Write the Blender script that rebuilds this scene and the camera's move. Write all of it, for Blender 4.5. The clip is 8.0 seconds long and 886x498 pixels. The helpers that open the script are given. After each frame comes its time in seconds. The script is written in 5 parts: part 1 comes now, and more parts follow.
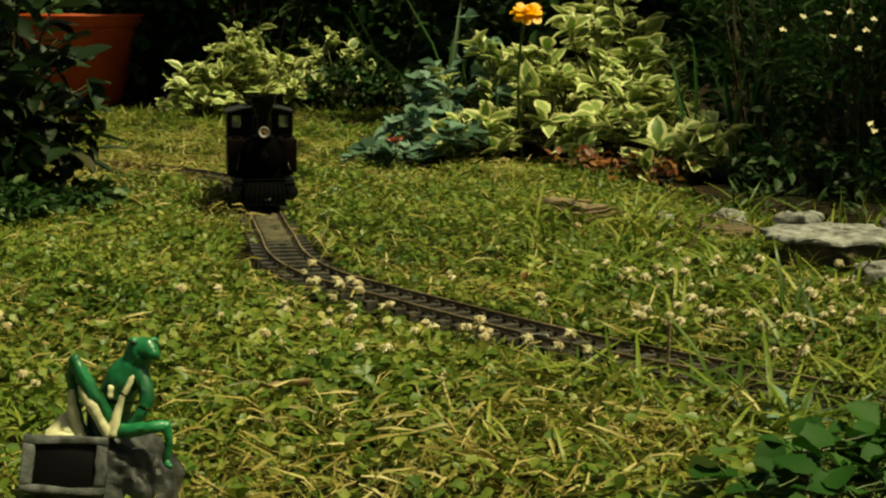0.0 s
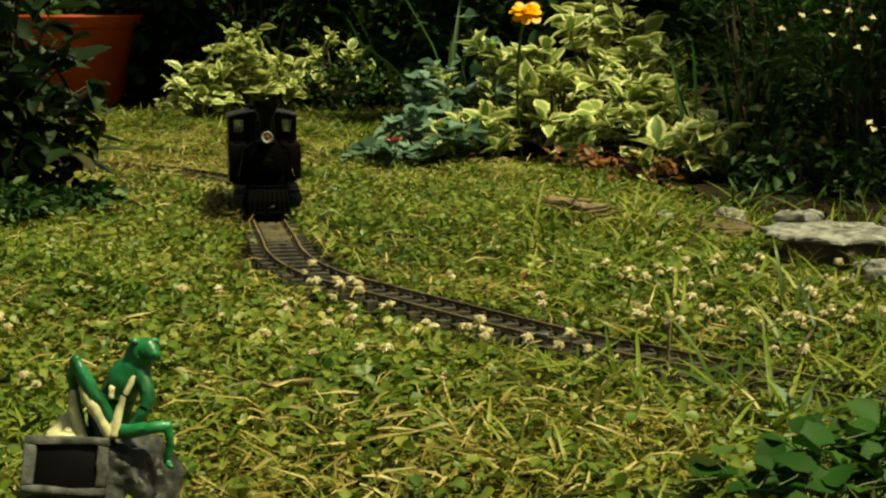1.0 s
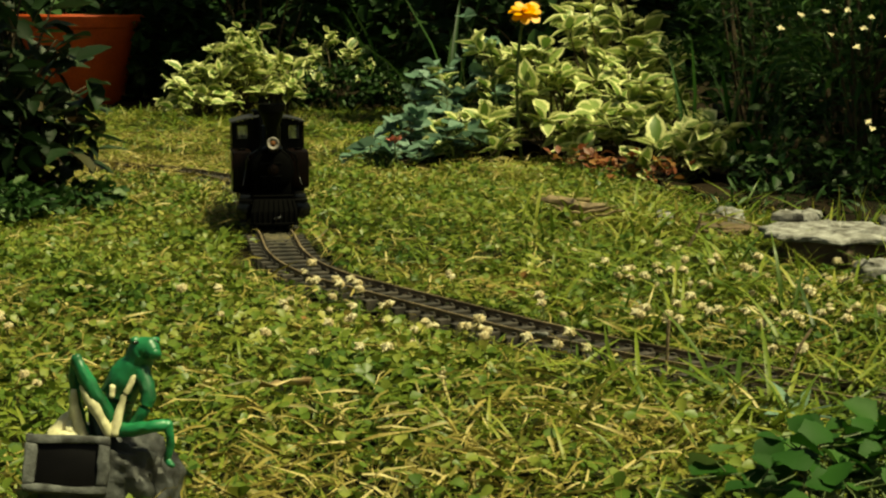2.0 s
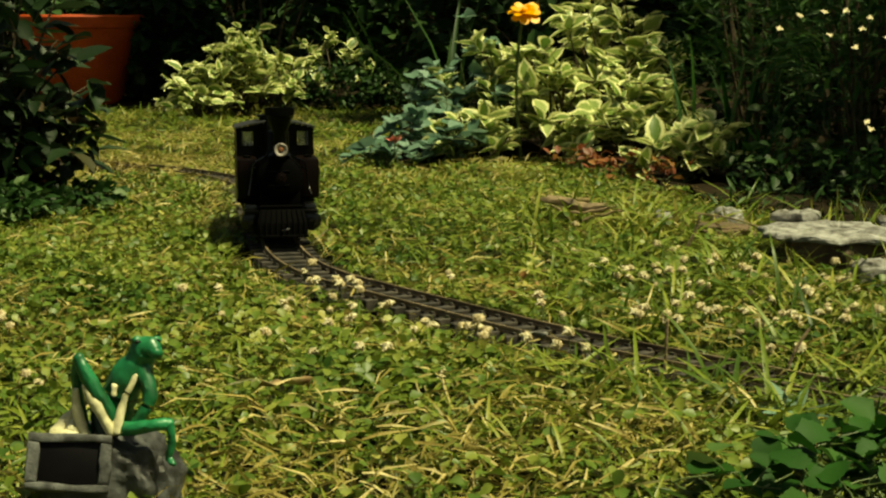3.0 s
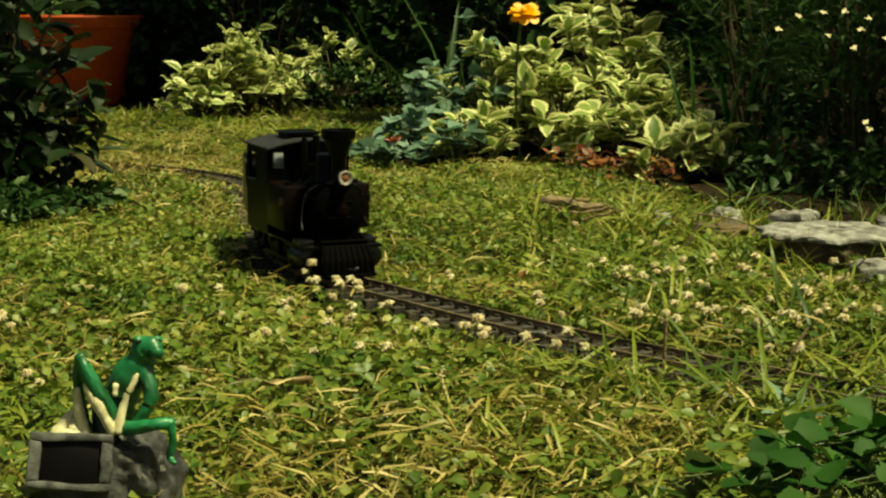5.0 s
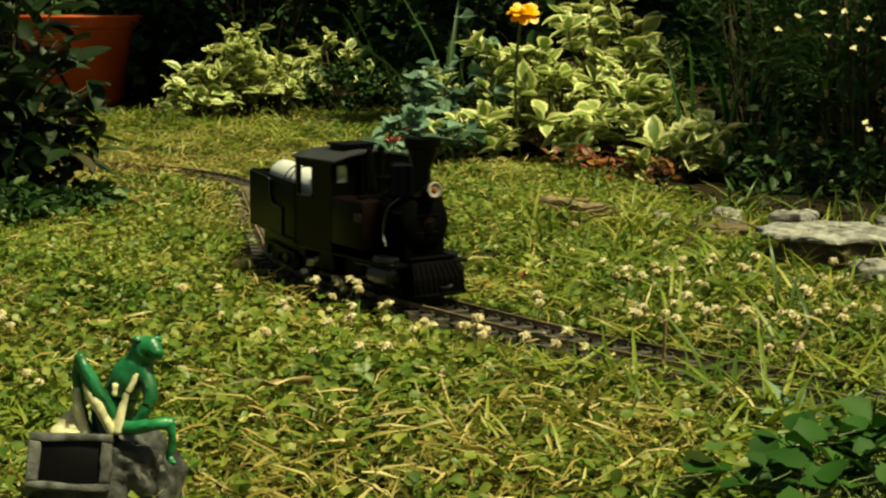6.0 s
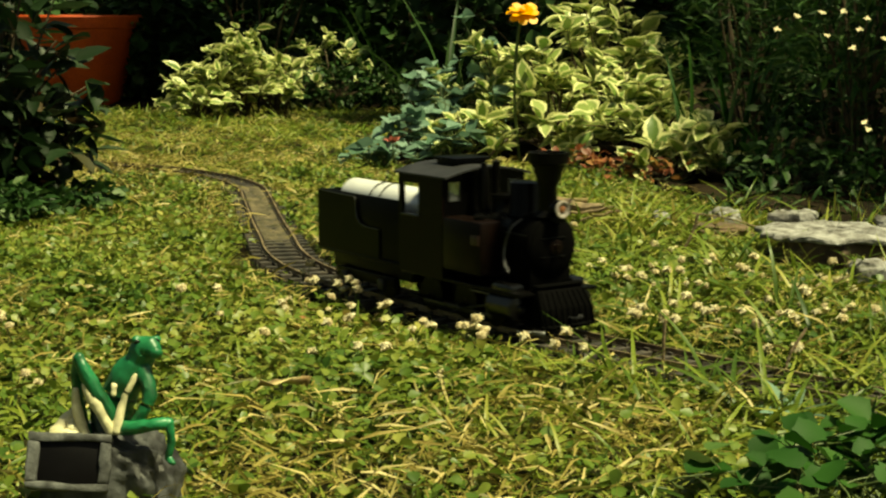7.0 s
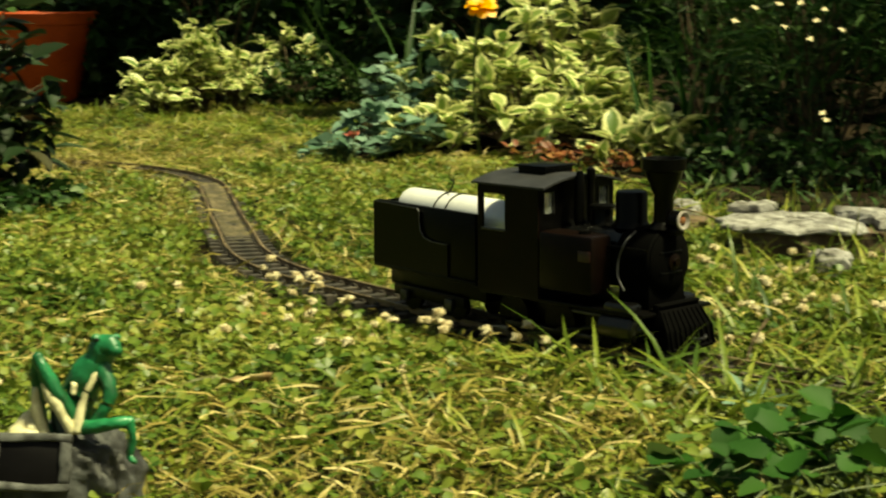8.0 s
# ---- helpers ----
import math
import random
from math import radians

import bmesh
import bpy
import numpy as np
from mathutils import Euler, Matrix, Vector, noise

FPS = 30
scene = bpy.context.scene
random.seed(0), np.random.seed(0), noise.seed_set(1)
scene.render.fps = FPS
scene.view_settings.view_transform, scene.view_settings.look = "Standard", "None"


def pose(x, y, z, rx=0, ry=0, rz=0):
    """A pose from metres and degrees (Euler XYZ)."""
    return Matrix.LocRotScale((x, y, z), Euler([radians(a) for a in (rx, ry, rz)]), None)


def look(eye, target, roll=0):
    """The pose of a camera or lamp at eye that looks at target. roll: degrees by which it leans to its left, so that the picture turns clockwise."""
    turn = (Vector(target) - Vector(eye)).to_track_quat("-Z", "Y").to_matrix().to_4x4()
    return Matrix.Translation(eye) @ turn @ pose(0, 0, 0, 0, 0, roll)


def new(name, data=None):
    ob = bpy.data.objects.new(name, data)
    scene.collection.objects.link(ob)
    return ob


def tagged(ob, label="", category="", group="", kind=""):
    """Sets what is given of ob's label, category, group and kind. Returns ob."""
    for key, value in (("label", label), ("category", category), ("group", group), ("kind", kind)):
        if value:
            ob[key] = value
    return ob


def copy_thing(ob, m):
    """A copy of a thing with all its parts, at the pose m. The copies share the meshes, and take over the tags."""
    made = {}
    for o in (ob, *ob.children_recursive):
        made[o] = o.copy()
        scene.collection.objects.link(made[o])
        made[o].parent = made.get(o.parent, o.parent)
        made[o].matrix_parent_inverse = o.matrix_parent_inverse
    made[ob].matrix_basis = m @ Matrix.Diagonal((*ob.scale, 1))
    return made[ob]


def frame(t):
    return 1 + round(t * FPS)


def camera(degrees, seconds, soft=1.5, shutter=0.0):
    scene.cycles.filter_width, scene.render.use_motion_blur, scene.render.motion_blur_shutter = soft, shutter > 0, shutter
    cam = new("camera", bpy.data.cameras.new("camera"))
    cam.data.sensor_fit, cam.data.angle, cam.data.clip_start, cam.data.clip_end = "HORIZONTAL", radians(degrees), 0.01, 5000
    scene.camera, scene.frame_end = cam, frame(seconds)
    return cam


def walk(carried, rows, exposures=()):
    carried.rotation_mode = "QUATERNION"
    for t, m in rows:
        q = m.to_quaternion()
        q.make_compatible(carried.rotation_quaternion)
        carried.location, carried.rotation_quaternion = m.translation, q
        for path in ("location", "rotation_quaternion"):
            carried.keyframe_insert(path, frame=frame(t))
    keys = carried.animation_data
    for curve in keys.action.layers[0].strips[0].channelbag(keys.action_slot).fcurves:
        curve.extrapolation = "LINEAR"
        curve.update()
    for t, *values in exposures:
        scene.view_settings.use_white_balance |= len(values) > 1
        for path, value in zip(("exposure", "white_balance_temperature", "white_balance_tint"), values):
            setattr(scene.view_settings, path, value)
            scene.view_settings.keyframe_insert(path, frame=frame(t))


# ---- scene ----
cam = camera(30.0, 8.0, soft=2.3, shutter=0.8)
EYE, PITCH = 0.338, -8.355
# seconds, turn to the left, tilt, lean and metres ahead of the resting tripod
CAMERA_ROWS = [
    (0.0, 0.033, 0.030, 0.20, 0.0170),
    (0.1, 0.040, 0.032, 0.19, 0.0168),
    (0.2, 0.055, 0.090, 0.18, 0.0166),
    (0.3, 0.075, 0.230, 0.17, 0.0164),
    (0.4, 0.090, 0.370, 0.16, 0.0163),
    (0.5, 0.100, 0.455, 0.14, 0.0162),
    (0.6, 0.090, 0.370, 0.10, 0.0160),
    (0.7, 0.070, 0.220, 0.06, 0.0158),
    (0.8, 0.050, 0.110, 0.03, 0.0156),
    (1.0, 0.030, 0.019, 0.013, 0.0152),
    (1.5, 0.019, 0.000, 0.005, 0.0136),
    (3.0, 0.001, -0.004, 0.012, 0.0042),
    (3.5, 0.000, 0.000, 0.005, 0.0),
    (4.0, -0.009, 0.002, 0.006, -0.0018),
    (4.5, -0.012, 0.001, 0.000, -0.0012),
    (6.0, -0.030, 0.001, 0.010, -0.0012),
    (6.5, -0.051, 0.001, 0.013, -0.0010),
    (7.0, -0.060, 0.001, 0.018, -0.0008),
    (7.5, -0.079, 0.018, 0.000, -0.0006),
    (7.6, -0.110, 0.010, -0.02, -0.0004),
    (7.7, -0.260, -0.020, -0.07, 0.0),
    (7.8, -0.760, -0.090, -0.18, 0.0008),
    (7.9, -1.060, -0.150, -0.28, 0.0016),
    (8.0, -1.424, -0.201, -0.376, 0.0026),
]


def camera_pose(turn, tilt, lean, ahead):
    down = radians(PITCH)
    return pose(0, ahead * math.cos(down), EYE + ahead * math.sin(down), 90 + PITCH + tilt, 0, turn) @ pose(0, 0, 0, 0, 0, lean)


# seconds, stops, kelvin, tint: the film brightens slowly
EXPOSURES = [(0.0, 0.15, 10200, -16), (1.5, 0.42, 10200, -16), (4.5, 0.45, 10200, -16), (7.0, 0.70, 10200, -16), (8.0, 0.85, 10200, -16)]
walk(cam, [(t, camera_pose(*row)) for t, *row in CAMERA_ROWS], EXPOSURES)

# ---- light: a bright overcast sky ----
SUN_TURN, SUN_HEIGHT = radians(112), radians(66)
world = bpy.data.worlds.new("overcast_sky")
scene.world = world
world.use_nodes = True
wn = world.node_tree
sky = wn.nodes.new("ShaderNodeTexSky")
sky.sky_type, sky.sun_disc = "NISHITA", False
sky.sun_elevation, sky.sun_rotation = SUN_HEIGHT, SUN_TURN
sky.air_density, sky.dust_density = 1.0, 4.0
back = wn.nodes["Background"]
back.inputs["Strength"].default_value = 0.040
wn.links.new(sky.outputs["Color"], back.inputs["Color"])
sun = new("sun", bpy.data.lights.new("sun", "SUN"))
sun.data.energy, sun.data.angle, sun.data.color = 5.0, radians(6), (1.0, 0.965, 0.81)
sun.matrix_world = look((0, 0, 0), (-math.sin(SUN_TURN) * math.cos(SUN_HEIGHT), -math.cos(SUN_TURN) * math.cos(SUN_HEIGHT), -math.sin(SUN_HEIGHT)))


# ---- materials ----
def material(name, colour, rough=0.6, metal=0.0, dark=None, scale=40.0, bump=0.0, fine=None, spread=0.0, sheen=0.0, through_light=0.0, coat=0.0, gloss=0.5):
    """A surface with a base colour, blotches of a second colour, a finer grain and relief; spread varies it piece by piece."""
    m = bpy.data.materials.new(name)
    m.use_nodes = True
    nt = m.node_tree
    bsdf = nt.nodes["Principled BSDF"]
    link = nt.links.new
    coord = nt.nodes.new("ShaderNodeTexCoord")
    big = nt.nodes.new("ShaderNodeTexNoise")
    big.inputs["Scale"].default_value, big.inputs["Detail"].default_value = scale, 4
    small = nt.nodes.new("ShaderNodeTexNoise")
    small.inputs["Scale"].default_value, small.inputs["Detail"].default_value = fine or scale * 7, 3
    link(coord.outputs["Object"], big.inputs["Vector"])
    link(coord.outputs["Object"], small.inputs["Vector"])
    dark = dark or tuple(c * 0.6 for c in colour)
    ramp = nt.nodes.new("ShaderNodeMapRange")
    ramp.inputs["From Min"].default_value, ramp.inputs["From Max"].default_value = 0.35, 0.65
    link(big.outputs["Fac"], ramp.inputs["Value"])
    mix = nt.nodes.new("ShaderNodeMixRGB")
    mix.inputs[1].default_value, mix.inputs[2].default_value = (*dark, 1), (*colour, 1)
    link(ramp.outputs["Result"], mix.inputs[0])
    grain = nt.nodes.new("ShaderNodeMixRGB")
    grain.blend_type = "OVERLAY"
    grain.inputs[0].default_value = 0.35
    link(mix.outputs[0], grain.inputs[1])
    link(small.outputs["Fac"], grain.inputs[2])
    out = grain.outputs[0]
    if spread:
        geo = nt.nodes.new("ShaderNodeNewGeometry")
        info = nt.nodes.new("ShaderNodeObjectInfo")
        add = nt.nodes.new("ShaderNodeMath")
        link(geo.outputs["Random Per Island"], add.inputs[0])
        link(info.outputs["Random"], add.inputs[1])
        wrap = nt.nodes.new("ShaderNodeMath")
        wrap.operation = "FRACT"
        link(add.outputs[0], wrap.inputs[0])
        vary = nt.nodes.new("ShaderNodeMapRange")
        vary.inputs["To Min"].default_value, vary.inputs["To Max"].default_value = 1 - spread, 1 + spread
        link(wrap.outputs[0], vary.inputs["Value"])
        hsv = nt.nodes.new("ShaderNodeHueSaturation")
        link(vary.outputs["Result"], hsv.inputs["Value"])
        link(out, hsv.inputs["Color"])
        out = hsv.outputs["Color"]
    link(out, bsdf.inputs["Base Color"])
    bsdf.inputs["Roughness"].default_value, bsdf.inputs["Metallic"].default_value = rough, metal
    bsdf.inputs["Coat Weight"].default_value, bsdf.inputs["Specular IOR Level"].default_value = coat, gloss
    if bump:
        b = nt.nodes.new("ShaderNodeBump")
        b.inputs["Strength"].default_value, b.inputs["Distance"].default_value = bump, 0.002
        link(small.outputs["Fac"], b.inputs["Height"])
        link(b.outputs["Normal"], bsdf.inputs["Normal"])
    if through_light:
        leaf_light(nt, bsdf, out, through_light)
    return m


def leaf_light(nt, bsdf, colour, amount):
    """Lets part of the light through a thin leaf."""
    thin = nt.nodes.new("ShaderNodeBsdfTranslucent")
    nt.links.new(colour, thin.inputs["Color"])
    blend = nt.nodes.new("ShaderNodeMixShader")
    blend.inputs[0].default_value = amount
    nt.links.new(bsdf.outputs[0], blend.inputs[1])
    nt.links.new(thin.outputs[0], blend.inputs[2])
    nt.links.new(blend.outputs[0], nt.nodes["Material Output"].inputs["Surface"])


def leaf_material(name, stops, rough=0.45, edge=None, patch=None, through_light=0.3, edge_at=0.62, gloss=0.35):
    """Leaf colours that vary leaf by leaf along a ramp; edge: the colour of a pale margin; patch: a second colour in areas of the lawn."""
    m = bpy.data.materials.new(name)
    m.use_nodes = True
    nt = m.node_tree
    bsdf = nt.nodes["Principled BSDF"]
    link = nt.links.new
    geo = nt.nodes.new("ShaderNodeNewGeometry")
    info = nt.nodes.new("ShaderNodeObjectInfo")
    add = nt.nodes.new("ShaderNodeMath")
    link(geo.outputs["Random Per Island"], add.inputs[0])
    link(info.outputs["Random"], add.inputs[1])
    wrap = nt.nodes.new("ShaderNodeMath")
    wrap.operation = "FRACT"
    link(add.outputs[0], wrap.inputs[0])
    value = wrap.outputs[0]
    coord = nt.nodes.new("ShaderNodeTexCoord")
    if patch:
        area = nt.nodes.new("ShaderNodeTexNoise")
        area.inputs["Scale"].default_value, area.inputs["Detail"].default_value = patch, 3
        link(coord.outputs["Object"], area.inputs["Vector"])
        shift = nt.nodes.new("ShaderNodeMath")
        shift.operation = "MULTIPLY_ADD"
        shift.inputs[1].default_value, shift.inputs[2].default_value = 1.5, -0.75
        link(area.outputs["Fac"], shift.inputs[0])
        total = nt.nodes.new("ShaderNodeMath")
        total.use_clamp = True
        link(value, total.inputs[0])
        link(shift.outputs[0], total.inputs[1])
        calm = nt.nodes.new("ShaderNodeMath")
        calm.operation = "MULTIPLY_ADD"
        calm.inputs[1].default_value, calm.inputs[2].default_value = 0.62, 0.16
        link(value, calm.inputs[0])
        link(calm.outputs[0], total.inputs[0])
        value = total.outputs[0]
    ramp = nt.nodes.new("ShaderNodeValToRGB")
    el = ramp.color_ramp.elements
    while len(el) < len(stops):
        el.new(0.5)
    for e, (at, colour) in zip(el, stops):
        e.position, e.color = at, (*colour, 1)
    link(value, ramp.inputs["Fac"])
    colour = ramp.outputs["Color"]
    grain = nt.nodes.new("ShaderNodeTexNoise")
    grain.inputs["Scale"].default_value, grain.inputs["Detail"].default_value = 160, 3
    link(coord.outputs["Object"], grain.inputs["Vector"])
    if edge:
        uv = nt.nodes.new("ShaderNodeUVMap")
        split = nt.nodes.new("ShaderNodeSeparateXYZ")
        link(uv.outputs["UV"], split.inputs["Vector"])
        wob = nt.nodes.new("ShaderNodeMath")
        wob.operation = "MULTIPLY_ADD"
        wob.inputs[1].default_value, wob.inputs[2].default_value = 0.5, -0.25
        link(grain.outputs["Fac"], wob.inputs[0])
        tot = nt.nodes.new("ShaderNodeMath")
        link(split.outputs["X"], tot.inputs[0])
        link(wob.outputs[0], tot.inputs[1])
        step = nt.nodes.new("ShaderNodeMapRange")
        step.inputs["From Min"].default_value, step.inputs["From Max"].default_value = edge_at - 0.06, edge_at + 0.06
        link(tot.outputs[0], step.inputs["Value"])
        margin = nt.nodes.new("ShaderNodeMixRGB")
        margin.inputs[2].default_value = (*edge, 1)
        link(step.outputs["Result"], margin.inputs[0])
        link(colour, margin.inputs[1])
        colour = margin.outputs[0]
    over = nt.nodes.new("ShaderNodeMixRGB")
    over.blend_type = "OVERLAY"
    over.inputs[0].default_value = 0.3
    link(colour, over.inputs[1])
    link(grain.outputs["Fac"], over.inputs[2])
    link(over.outputs[0], bsdf.inputs["Base Color"])
    bsdf.inputs["Roughness"].default_value, bsdf.inputs["Specular IOR Level"].default_value = rough, gloss
    leaf_light(nt, bsdf, over.outputs[0], through_light)
    return m


GRASS = leaf_material("grass", [(0.0, (0.022, 0.052, 0.008)), (0.28, (0.066, 0.110, 0.016)), (0.55, (0.150, 0.190, 0.030)), (0.80, (0.245, 0.245, 0.055)), (0.93, (0.36, 0.30, 0.11)), (1.0, (0.50, 0.42, 0.21))], 0.42, patch=2.3, through_light=0.25, gloss=0.25)
THATCH = leaf_material("dry_grass", [(0.0, (0.09, 0.085, 0.016)), (0.4, (0.20, 0.165, 0.040)), (0.75, (0.34, 0.26, 0.085)), (1.0, (0.52, 0.43, 0.20))], 0.5, through_light=0.2)
CLOVER = leaf_material("clover_leaf", [(0.0, (0.028, 0.066, 0.010)), (0.4, (0.090, 0.142, 0.024)), (0.75, (0.190, 0.215, 0.045)), (0.94, (0.33, 0.31, 0.095)), (1.0, (0.26, 0.12, 0.05))], 0.42, patch=4.0, through_light=0.25, gloss=0.25)
VARIEGATED = leaf_material("variegated_leaf", [(0.0, (0.085, 0.15, 0.030)), (0.5, (0.17, 0.25, 0.060)), (1.0, (0.29, 0.35, 0.12))], 0.42, edge=(0.68, 0.67, 0.34), edge_at=0.60)
BLUE_LEAF = leaf_material("blue_green_leaf", [(0.0, (0.07, 0.14, 0.09)), (0.6, (0.15, 0.25, 0.19)), (1.0, (0.20, 0.29, 0.24))], 0.6, gloss=0.2)
# leaf green darkened so that the colour carries the plants' deep shade
SHADE_DARK_LEAF = leaf_material("shade_dark_leaf", [(0.0, (0.008, 0.024, 0.006)), (0.6, (0.018, 0.050, 0.012)), (0.92, (0.045, 0.090, 0.026)), (1.0, (0.11, 0.16, 0.07))], 0.5, through_light=0.2, gloss=0.2)
FINE_LEAF = leaf_material("fine_leaf", [(0.0, (0.012, 0.040, 0.009)), (0.6, (0.034, 0.092, 0.022)), (1.0, (0.12, 0.20, 0.07))], 0.5, through_light=0.25, gloss=0.2)
# near-black colour: the leaf's own dark green plus the shrub's shade
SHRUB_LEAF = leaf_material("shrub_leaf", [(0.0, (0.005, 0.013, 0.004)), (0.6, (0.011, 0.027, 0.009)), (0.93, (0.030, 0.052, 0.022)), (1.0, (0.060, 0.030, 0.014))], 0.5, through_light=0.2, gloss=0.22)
WEED_LEAF = leaf_material("weed_leaf", [(0.0, (0.010, 0.042, 0.006)), (0.6, (0.020, 0.072, 0.011)), (0.9, (0.040, 0.100, 0.020)), (1.0, (0.10, 0.15, 0.05))], 0.6, gloss=0.15, through_light=0.25)
RED_LEAF = leaf_material("reddish_leaf", [(0.0, (0.12, 0.04, 0.02)), (0.6, (0.25, 0.07, 0.035)), (1.0, (0.30, 0.16, 0.05))], 0.5)
# soil colour lowered to stand in for shade under plants and sleepers
SHADE_SOIL = material("soil", (0.020, 0.014, 0.008), 0.95, dark=(0.008, 0.006, 0.004), scale=9, bump=1.0, fine=140, gloss=0.05)
LAWN_SOIL = material("lawn_soil", (0.022, 0.020, 0.007), 0.95, dark=(0.008, 0.008, 0.003), scale=14, bump=1.0, fine=180, gloss=0.1)
BALLAST = material("packed_earth", (0.110, 0.085, 0.048), 0.95, dark=(0.034, 0.030, 0.014), scale=34, bump=1.0, fine=260)
BLACK_PAINT = material("worn_black_paint", (0.0018, 0.0016, 0.0015), 0.30, dark=(0.0010, 0.0009, 0.0008), scale=60, bump=0.10, gloss=0.11)
GLOSSY_BLACK = material("glossy_black_paint", (0.0030, 0.0030, 0.0032), 0.24, dark=(0.0014, 0.0013, 0.0013), scale=60, bump=0.12, gloss=0.5)
# rougher and less glossy than the other blacks, for smokebox and pilot
MATT_BLACK = material("matt_black_paint", (0.0012, 0.0011, 0.0011), 0.8, dark=(0.0007, 0.0007, 0.0007), scale=60, bump=0.1, gloss=0.03)
# lighter than the engine's other blacks
ROOF_PAINT = material("grey_black_roof", (0.026, 0.026, 0.030), 0.5, dark=(0.013, 0.013, 0.015), scale=45, bump=0.1, gloss=0.35)
BROWN_PAINT = material("dark_brown_paint", (0.0050, 0.0022, 0.0015), 0.34, dark=(0.0026, 0.0013, 0.0010), scale=50, bump=0.08, gloss=0.10)
RED_PAINT = material("dull_red_paint", (0.022, 0.002, 0.002), 0.5, scale=90)
STEEL = material("oily_steel", (0.07, 0.07, 0.07), 0.35, 1.0, scale=80, bump=0.05)
# near-white with little metal: the sky's reflection is put into the colour
WHITENED_SILVER = material("whitened_silver", (0.84, 0.84, 0.85), 0.35, 0.25, dark=(0.74, 0.74, 0.76), scale=30)
DULL_METAL = material("dull_grey_metal", (0.075, 0.075, 0.08), 0.38, 0.8, scale=80, bump=0.08)
RAIL = material("weathered_rail", (0.27, 0.20, 0.125), 0.5, 0.4, dark=(0.09, 0.062, 0.038), scale=30, bump=0.2)
SLEEPER = material("weathered_sleeper", (0.040, 0.032, 0.026), 0.7, dark=(0.007, 0.006, 0.005), scale=50, bump=0.3, spread=0.4)
GLASS_LENS = material("lamp_lens", (0.30, 0.13, 0.07), 0.12, 0.0, dark=(0.18, 0.07, 0.03), scale=60, coat=0.5)
WHITE_RIM = material("white_lamp_rim", (0.46, 0.40, 0.37), 0.35, 0.2, scale=60)
FROG_GREEN = material("glazed_green", (0.010, 0.170, 0.066), 0.40, dark=(0.003, 0.055, 0.018), scale=45, bump=0.08, coat=0.1)
FROG_CREAM = material("cream_paint", (0.66, 0.60, 0.40), 0.5, dark=(0.45, 0.42, 0.25), scale=60, bump=0.1)
FROG_SHADE = material("shade_dark_green", (0.004, 0.030, 0.012), 0.4, scale=45, bump=0.1)
FROG_DARK = material("dark_eye", (0.01, 0.02, 0.012), 0.2, scale=60)
ROCK_GREY = material("cast_grey_rock", (0.070, 0.073, 0.076), 0.6, dark=(0.005, 0.0045, 0.004), scale=34, bump=0.7, fine=150)
PANEL_FRAME = material("pale_grey_frame", (0.115, 0.118, 0.12), 0.7, dark=(0.020, 0.020, 0.020), scale=90, bump=0.3)
SOLAR = material("solar_cells", (0.003, 0.0025, 0.003), 0.45, scale=40, gloss=0.12)
TERRACOTTA = material("orange_terracotta", (0.58, 0.078, 0.010), 0.65, dark=(0.44, 0.050, 0.008), scale=8, bump=0.2, fine=120)
LIMESTONE = material("pale_limestone", (0.29, 0.285, 0.285), 0.85, dark=(0.08, 0.072, 0.066), scale=48, bump=1.0, fine=170)
BROWN_STONE = material("brown_stone", (0.13, 0.085, 0.05), 0.9, dark=(0.06, 0.04, 0.025), scale=24, bump=0.8, fine=120)
DRY_LEAF = material("dry_leaf", (0.50, 0.39, 0.20), 0.6, dark=(0.16, 0.085, 0.035), scale=60, bump=0.3)
DRY_WOOD = material("dry_bark", (0.27, 0.19, 0.11), 0.85, dark=(0.10, 0.07, 0.045), scale=50, bump=0.6)
STEM = material("green_stem", (0.08, 0.12, 0.03), 0.6, dark=(0.05, 0.07, 0.02), scale=60)
WOODY = material("woody_stem", (0.10, 0.065, 0.035), 0.8, dark=(0.05, 0.035, 0.02), scale=60, bump=0.4)
PETAL_YELLOW = material("yellow_petal", (0.88, 0.44, 0.012), 0.5, dark=(0.78, 0.32, 0.006), scale=120, through_light=0.2)
PETAL_WHITE = material("white_petal", (0.70, 0.64, 0.46), 0.7, dark=(0.50, 0.38, 0.20), scale=110, spread=0.3, through_light=0.2)
PETAL_PINK = material("pink_petal", (0.58, 0.17, 0.14), 0.6, dark=(0.45, 0.12, 0.10), scale=120, through_light=0.2)


# ---- building helpers ----
def part(name, bm, mat, parent=None, label="", smooth=True, m=None):
    """Links a bmesh as one mesh object, under a thing or under a part."""
    me = bpy.data.meshes.new(name)
    bmesh.ops.recalc_face_normals(bm, faces=bm.faces)
    for f in bm.faces:
        f.smooth = smooth
    bm.to_mesh(me)
    bm.free()
    for one in mat if isinstance(mat, (list, tuple)) else [mat]:
        me.materials.append(one)
    if smooth:
        me.set_sharp_from_angle(angle=radians(35))
    ob = new(name, me)
    if parent:
        ob.parent = parent
    if m:
        ob.matrix_basis = m
    if label:
        ob["label"] = label
    return ob


def empty(name, m=None):
    ob = new(name)
    ob.empty_display_size = 0.02
    if m:
        ob.matrix_basis = m
    return ob


